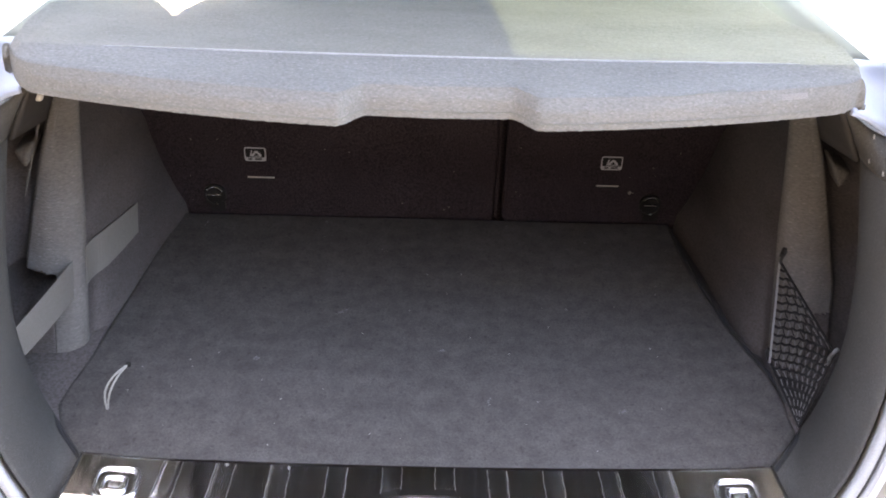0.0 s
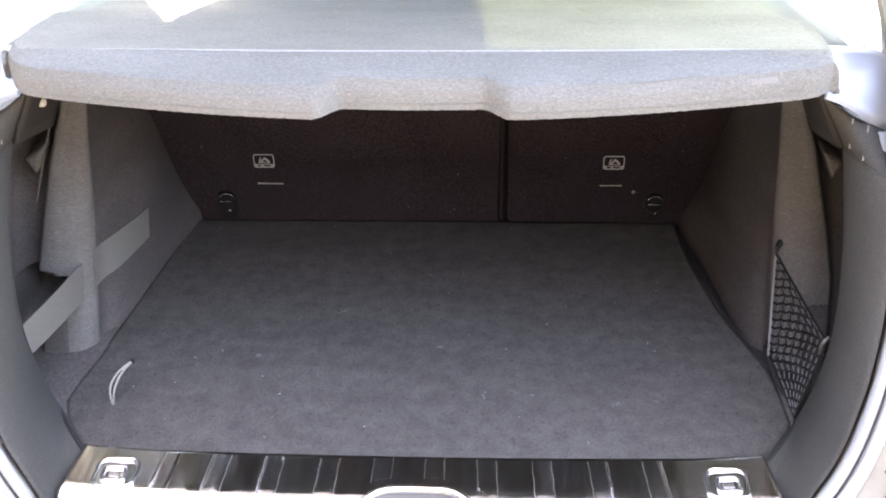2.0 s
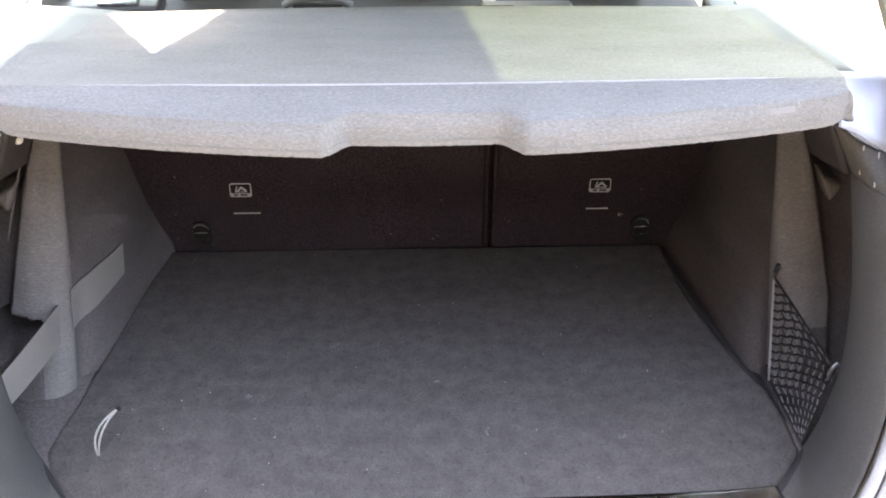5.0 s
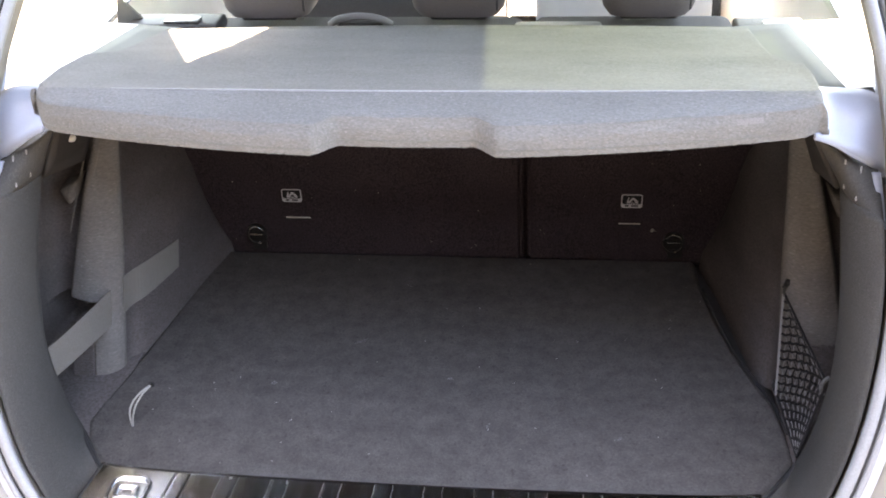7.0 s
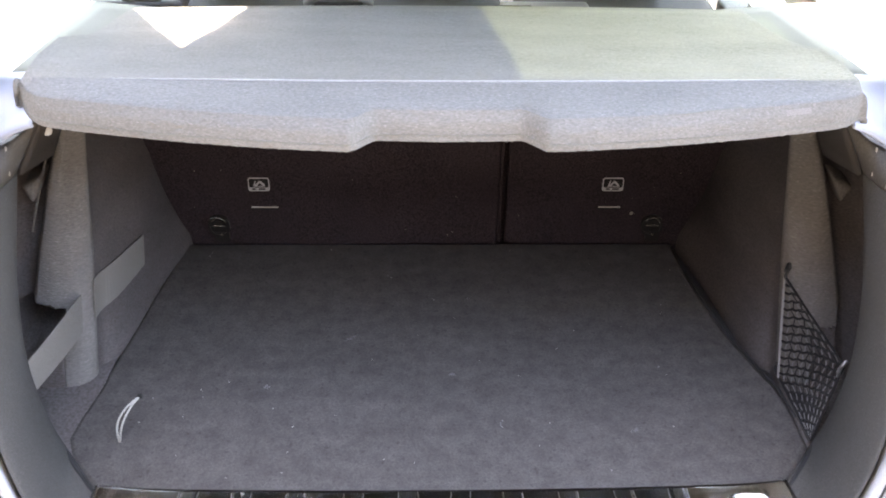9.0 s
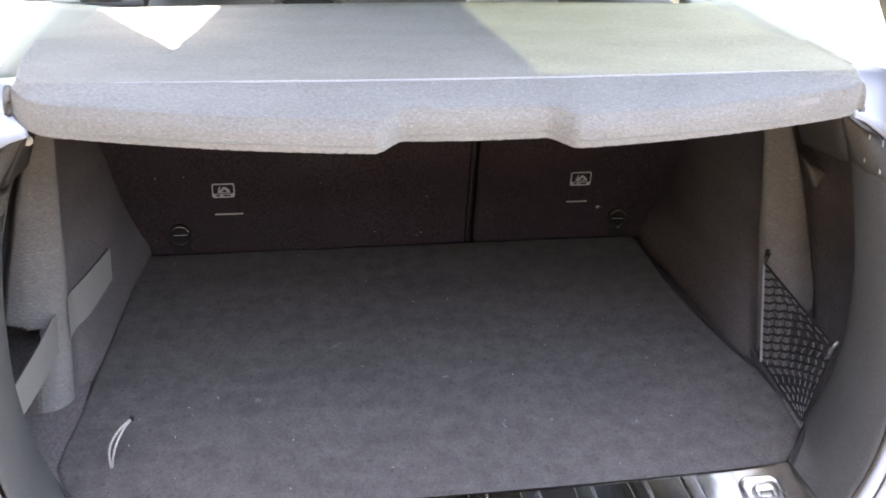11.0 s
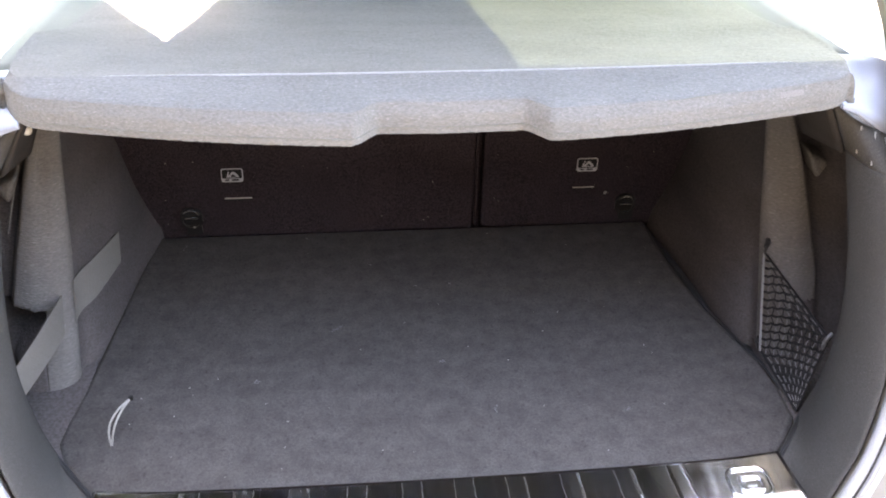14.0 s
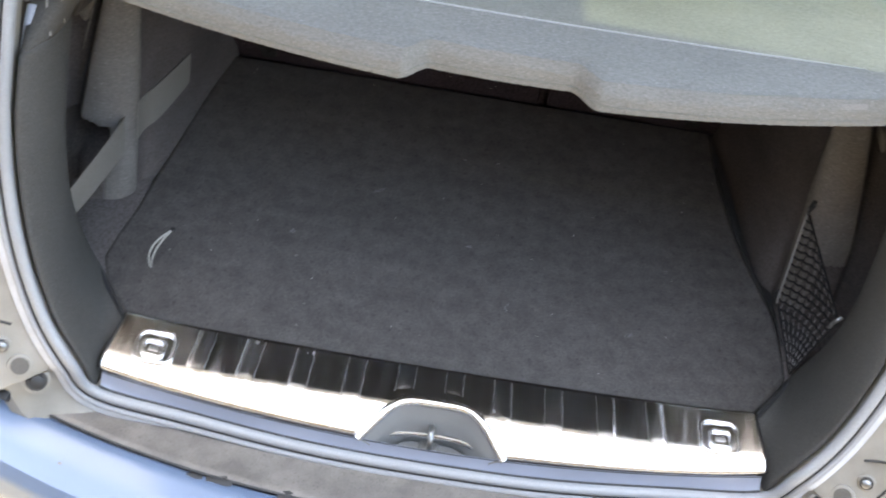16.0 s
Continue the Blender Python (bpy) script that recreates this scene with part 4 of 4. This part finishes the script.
# half widths of the shelf from its lip to the seats, stepping in where it rests on the ledges
HALF_L = [(0.0, 0.592), (0.036, 0.584), (0.13, 0.577), (0.16, 0.582), (0.20, 0.588), (0.30, 0.590), (0.345, 0.576), (0.365, 0.556), (0.40, 0.550), (0.45, 0.547), (0.575, 0.538)]
HALF_R = [(0.0, 0.581), (0.036, 0.576), (0.13, 0.573), (0.20, 0.578), (0.28, 0.578), (0.31, 0.552), (0.36, 0.541), (0.575, 0.539)]


def shelf_fn(u, v):
    flat = 0.965 if u < 0.5 else 0.945
    x = max(-1.0, min(1.0, (-1 + 2 * u) / flat))
    edge = max(0.0, (abs(-1 + 2 * u) - flat) / (1 - flat))
    j = v * (len(SHELF) - 1)
    i = min(int(j), len(SHELF) - 2)
    f = j - i
    a = SHELF[i][0] + (SHELF[i + 1][0] - SHELF[i][0]) * f
    h = SHELF[i][1] + (SHELF[i + 1][1] - SHELF[i][1]) * f
    depth = min(1.0, a / 0.575)
    tip = max(0.0, 1 - max(a, 0.0) / 0.2) if x > 0 else 0.0  # one end runs out to a point
    reach = 0.006 + 0.009 * tip
    half = lerp_table(HALF_R if x > 0 else HALF_L, a) - reach
    X = half * x
    # the curved rear edge straightens towards the crease
    lip = lip_y(X)
    crease = max(0.218 + 0.08 * X * X, lip + 0.030)
    if a < 0.0:
        y = lip + a
    elif a < 0.13:
        y = lip + (crease - lip) * a / 0.13
    else:
        y = crease + (0.692 - crease) * (a - 0.13) / 0.445
    z = 1.212 + h - 0.006 * abs(X) ** 2 / 0.3
    if j < 2.0:
        z += 0.0011 * noise.noise((X * 140, 0.0, 3.0)) + 0.0007 * noise.noise((X * 420, 5.0, 0.0))
    if a < 0.02:
        z += 0.0045 + 0.0015 * notch(X) + 0.003 * min(1.0, abs(X) / 0.5)
    X += math.copysign(reach * math.sin(edge * math.pi / 2), x)
    return Vector((X, y, max(z - (0.018 + 0.028 * tip - 0.012 * min(1.0, max(0.0, (a - 0.28) / 0.10))) * edge ** 1.6, 1.2035 - 0.05 * max(0.0, depth - 0.4))))


shelf = tagged(thicken(part("parcel_shelf", grid(shelf_fn, 420, 68), FELT), 0.004, -1), "grey felt-covered parcel shelf with a stepped top and notched lip", "parcel shelf")


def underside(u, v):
    """Unseen flat black board added below the shelf, behind its lip, cutting bounced light."""
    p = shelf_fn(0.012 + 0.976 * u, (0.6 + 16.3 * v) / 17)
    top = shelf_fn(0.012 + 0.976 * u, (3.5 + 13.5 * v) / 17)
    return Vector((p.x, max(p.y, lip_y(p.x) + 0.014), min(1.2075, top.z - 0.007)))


thicken(part("shelf_underside", grid(underside, 60, 24), BOARD, shelf, "flat black board added unseen under the shelf to cut bounced light"), 0.002, 0)


def seam_at(x):
    return shelf_fn(0.5 + 0.965 * x / 1.17, 8.6 / 17) + Vector((0, 0, 0.0008))


# paler than the shelf felt: the light the crease catches is in the colour
part("pressed_seam", tube([seam_at(-0.46 + 0.95 * k / 80) for k in range(81)], 0.0015, 6, taper=[min(1.0, 0.15 + k / 16, 0.15 + (80 - k) / 10) for k in range(81)]), LIT_SEAM, shelf, "raised seam across the shelf, the light it catches put into its pale colour")
part("hem_stitch", tube([shelf_fn(0.02 + 0.95 * k / 160, 2.15 / 17) + Vector((0, -0.0003, 0)) for k in range(161)], 0.0006, 4), LEDGE, shelf, "stitched hem along the lip")
# darker line drawn in place of the thin shadow along the lip
part("lip_crease_shade", tube([shelf_fn(0.5 + 0.945 * (0.25 + 0.31 * k / 40) / 1.15, (3.7 + 1.1 * k / 40) / 17) for k in range(41)], 0.0008, 5, taper=[min(1.0, 0.2 + k / 12, 0.2 + (40 - k) / 8) for k in range(41)]), LEDGE, shelf, "thin darker line standing in for the shadow of the crease along the lip")
part("wear_patch", grid(lambda u, v: shelf_fn(0.874 + 0.030 * u, (3.1 + 0.5 * v) / 17) + Vector((0, -0.0006, 0.0004)), 6, 2), material("worn_felt", (0.195, 0.19, 0.188), 0.95, grain=0.2, scale=600), shelf)

# ---------------- loading sill ----------------
sill = thing("loading_sill", (0, 0, FZ - 0.02), "polished scuffed metal loading sill with chrome tie-down bezels", "sill trim")


def sill_front(x):
    return -0.081 + 0.037 * (x / 0.545) ** 2


def plate_z(y):
    """Height of the polished plate, which rolls down to the rear."""
    t = max(0.0, -0.019 - y) / 0.058
    return FZ + 0.012 - 0.0370 * (t * t / 0.9 if t < 0.45 else t - 0.225)


def arch_y(x):
    """Border of the latch recess: straight sloping sides, rounded shoulders and a flat top."""
    t = max(0.0, (0.118 - abs(x)) / 0.058)
    return -0.083 - 0.0660 * (math.log(math.exp(-6 * t) + math.exp(-6)) - math.log(1 + math.exp(-6))) / 6


def sill_fn(u, v):
    x = -0.528 + 1.056 * u
    y0 = 0.060 - 0.010 * (1 - (x / 0.527) ** 2)
    y_end = sill_front(x)
    if abs(x) < 0.118:
        y_end = max(y_end, arch_y(x))
    y = y0 + (y_end - y0) * v
    return Vector((x * (1 + 0.026 * v), y, plate_z(y) + 0.40 * max(0.0, abs(x) - 0.40) ** 2))


thicken(part("sill_plate", grid(sill_fn, 176, 22), SILLPLATE, sill, "polished steel sill plate with a rolled rear edge"), 0.003)


def skirt(u, v):
    x = -0.535 + 1.07 * u
    low = [q for q in LOOP_PATH if q.z < 0.68]
    i = max(k for k in range(len(low) - 1) if k == 0 or low[k].x <= x)
    near = low[i].lerp(low[i + 1], min(1.0, max(0.0, (x - low[i].x) / max(1e-6, low[i + 1].x - low[i].x))))
    a = Vector((x, sill_front(x) - 0.002, plate_z(sill_front(x)) - 0.002))
    return a.lerp(Vector((x, near.y - 0.004, near.z - 0.004)), v) - Vector((0, 0, 0.006 * math.sin(math.pi * v)))


part("front_lip", grid(skirt, 80, 4), LIP, sill, "pale steel-blue painted lip before the sill")
part("lip_gap", tube([skirt(k / 60, 0.06) + Vector((0, 0, 0.0008)) for k in range(61)], 0.0010, 5), STOP, sill)
part("lip_groove", tube([skirt(k / 60, 0.93) + Vector((0, 0, 0.003)) for k in range(61)], 0.0030, 5), STOP, sill)


def sill_strip(x0, x1):
    """A raised pressed strip across the flat of the plate, with sloping borders."""
    def fn(u, v):
        x = x0 + (x1 - x0) * u
        w = 0.0009 * math.sin(v * 37 + x0 * 90)
        h = 0.0008 * min(1.0, min(u, 1 - u) / 0.12) * min(1.0, (1 - v) / 0.15)
        return sill_fn((x + w + 0.528) / 1.056, 0.05 + 0.60 * v) + Vector((0, 0, 0.0002 + h))
    return grid(fn, 12, 12)


for k in range(10):
    x0 = -0.400 + 0.0822 * k + 0.003 * math.sin(5.0 * k)
    strip = part("pressed_strip", sill_strip(x0, x0 + 0.027), SILLMARK, sill)
    for x in (x0 - 0.0012, x0 + 0.0282):
        part("strip_edge", tube([sill_fn((x + 0.528) / 1.056, 0.05 + 0.62 * j / 8) + Vector((0.0006 * math.sin(j * 1.7 + x * 40), 0, 0.0)) for j in range(9)], 0.0006, 5), GREYMETAL, strip)
for s in (-1, 1):
    cx, cy, cz = s * 0.463, 0.004, FZ + 0.0145
    bez = rounded(part("tie_down_bezel", frame_ring(round_rect(cx, cy, 0.068, 0.064, 0.018, 6), round_rect(cx, cy, 0.054, 0.049, 0.013, 6), cz - 0.016, cz + 0.0035, "z"), CHROME, sill, "chrome rounded-square bezel"), 0.0030, 3)
    part("bezel_floor", plate(round_rect(cx, cy, 0.058, 0.053, 0.014, 6), cz - 0.016, cz - 0.003), BLACK, bez)
    ring = rounded(part("folding_ring", frame_ring(round_rect(cx + s * 0.002, cy - 0.003, 0.040, 0.034, 0.010, 5), round_rect(cx + s * 0.002, cy - 0.003, 0.027, 0.020, 0.005, 5), cz - 0.004, cz + 0.003, "z"), CHROME, bez, "chrome folding ring"), 0.0026, 3)
    part("ring_spring", box((cx + s * 0.002, cy - 0.003, cz - 0.001), (0.016, 0.009, 0.003), 0.0012), GREYMETAL, bez)
    part("ring_hinge", box((cx + s * 0.002, cy - 0.017, cz + 0.003), (0.026, 0.005, 0.005), 0.002), CHROME, bez)

# latch recess with silver rim and striker
rim_pts = [(x, arch_y(x), plate_z(arch_y(x)) + 0.001) for x in [-0.118 * math.cos(math.pi * k / 48) for k in range(49)]]
part("recess_rim", tube(rim_pts, 0.0075, 10), CHROME, sill, "bright rim round the latch recess")


def recess(u, v):
    p = Vector(rim_pts[round(u * 48)])
    c = Vector((0.72 * p.x, -0.092 + (p.y + 0.092) * 0.55, FZ - 0.058))
    mid = p.lerp(c, 0.6) + Vector((0, 0, 0.012))
    return p.lerp(mid, v * 2) if v < 0.5 else mid.lerp(c, v * 2 - 1)


rec = part("latch_recess", grid(recess, 48, 8), GREYPLASTIC, sill, "grey moulded latch recess")
thicken(rec, 0.002, 0)
part("recess_floor", plate([(0.72 * q[0], -0.092 + (q[1] + 0.092) * 0.56) for q in rim_pts[1:-1]] + [(0.080, -0.102), (-0.080, -0.102)], FZ - 0.062, FZ - 0.057), GREYPLASTIC, rec)
part("recess_ledge", tube(curve_through([(-0.088, -0.074, FZ - 0.036), (-0.06, -0.056, FZ - 0.034), (0, -0.050, FZ - 0.034), (0.06, -0.056, FZ - 0.034), (0.088, -0.074, FZ - 0.036)], 24), 0.004, 8), CHROME, rec)
striker = part("striker", tube(curve_through([(-0.002, -0.040, FZ - 0.055), (-0.002, -0.042, FZ - 0.022), (-0.002, -0.052, FZ - 0.012), (-0.002, -0.064, FZ - 0.014), (-0.002, -0.074, FZ - 0.026), (-0.002, -0.076, FZ - 0.055)], 20), 0.0048, 10), GREYMETAL, sill, "steel latch striker")
part("striker_plate", box((-0.002, -0.060, FZ - 0.055), (0.030, 0.050, 0.004), 0.002), GREYMETAL, striker)

# ---------------- front of the cabin ----------------
# one seat's pale colour imitates the bright light in that part of the cabin
for x, cloth, tone in ((-0.37, SEATCLOTH, "dark grey"), (0.37, DAYLIT_PALE, "artificially brightened")):
    fs = thing("front_seat", (x, 1.75, 0.35), tone + " front seat seen through the cabin", "car seat", "front seats")
    part("seat_back", box((x, 1.72, 0.86), (0.48, 0.14, 0.66), 0.05, 4, rot=(-12, 0, 0)), cloth, fs)
    part("seat_base", box((x, 2.0, 0.52), (0.48, 0.5, 0.16), 0.05, 4), cloth, fs)
    part("seat_headrest", box((x, 1.64, 1.26), (0.26, 0.09, 0.17), 0.035, 4), LEATHER, fs)
dash = tagged(part("dashboard", box((0, 2.62, 0.92), (1.36, 0.40, 0.30), 0.08, 4), DARK), "dark dashboard at the front of the cabin", "dashboard")
lever = thing("gear_lever", (0.02, 2.2, 0.60), "gear lever with chrome knob", "gear lever")
part("stick", tube([(0.02, 2.2, 0.58), (0.02, 2.18, 0.80)], 0.012, 10), CHROME, lever)
part("knob", tube([(0.02, 2.18, 0.79), (0.02, 2.18, 0.81), (0.02, 2.178, 0.85), (0.02, 2.178, 0.865)], 0.026, 14, taper=[0.6, 1, 0.9, 0.4]), CHROME, lever)
wheel_pts = [(-0.37 + 0.18 * math.cos(a), 2.36 - 0.07 * math.sin(a), 0.98 + 0.165 * math.sin(a)) for a in [2 * math.pi * k / 36 for k in range(36)]]
sw = thing("steering_wheel", (-0.37, 2.40, 0.90), "dark steering wheel in front of the dashboard", "steering wheel")
part("wheel_ring", tube(wheel_pts, 0.014, 8, closed=True), DARK, sw)
part("wheel_hub", box((-0.37, 2.37, 0.97), (0.14, 0.05, 0.10), 0.02, 3), DARK, sw)
for a in (0.1, math.pi - 0.1, -math.pi / 2):
    part("spoke", tube([(-0.37, 2.37, 0.97), (-0.37 + 0.18 * math.cos(a), 2.36 - 0.07 * math.sin(a), 0.98 + 0.165 * math.sin(a))], 0.012, 8), GREYMETAL, sw)
floor_pan = tagged(part("cabin_floor", box((0, 1.9, 0.36), (1.5, 2.2, 0.04), 0.005), CARPET), "dark cabin floor under the front seats", "cabin floor", kind="structure")
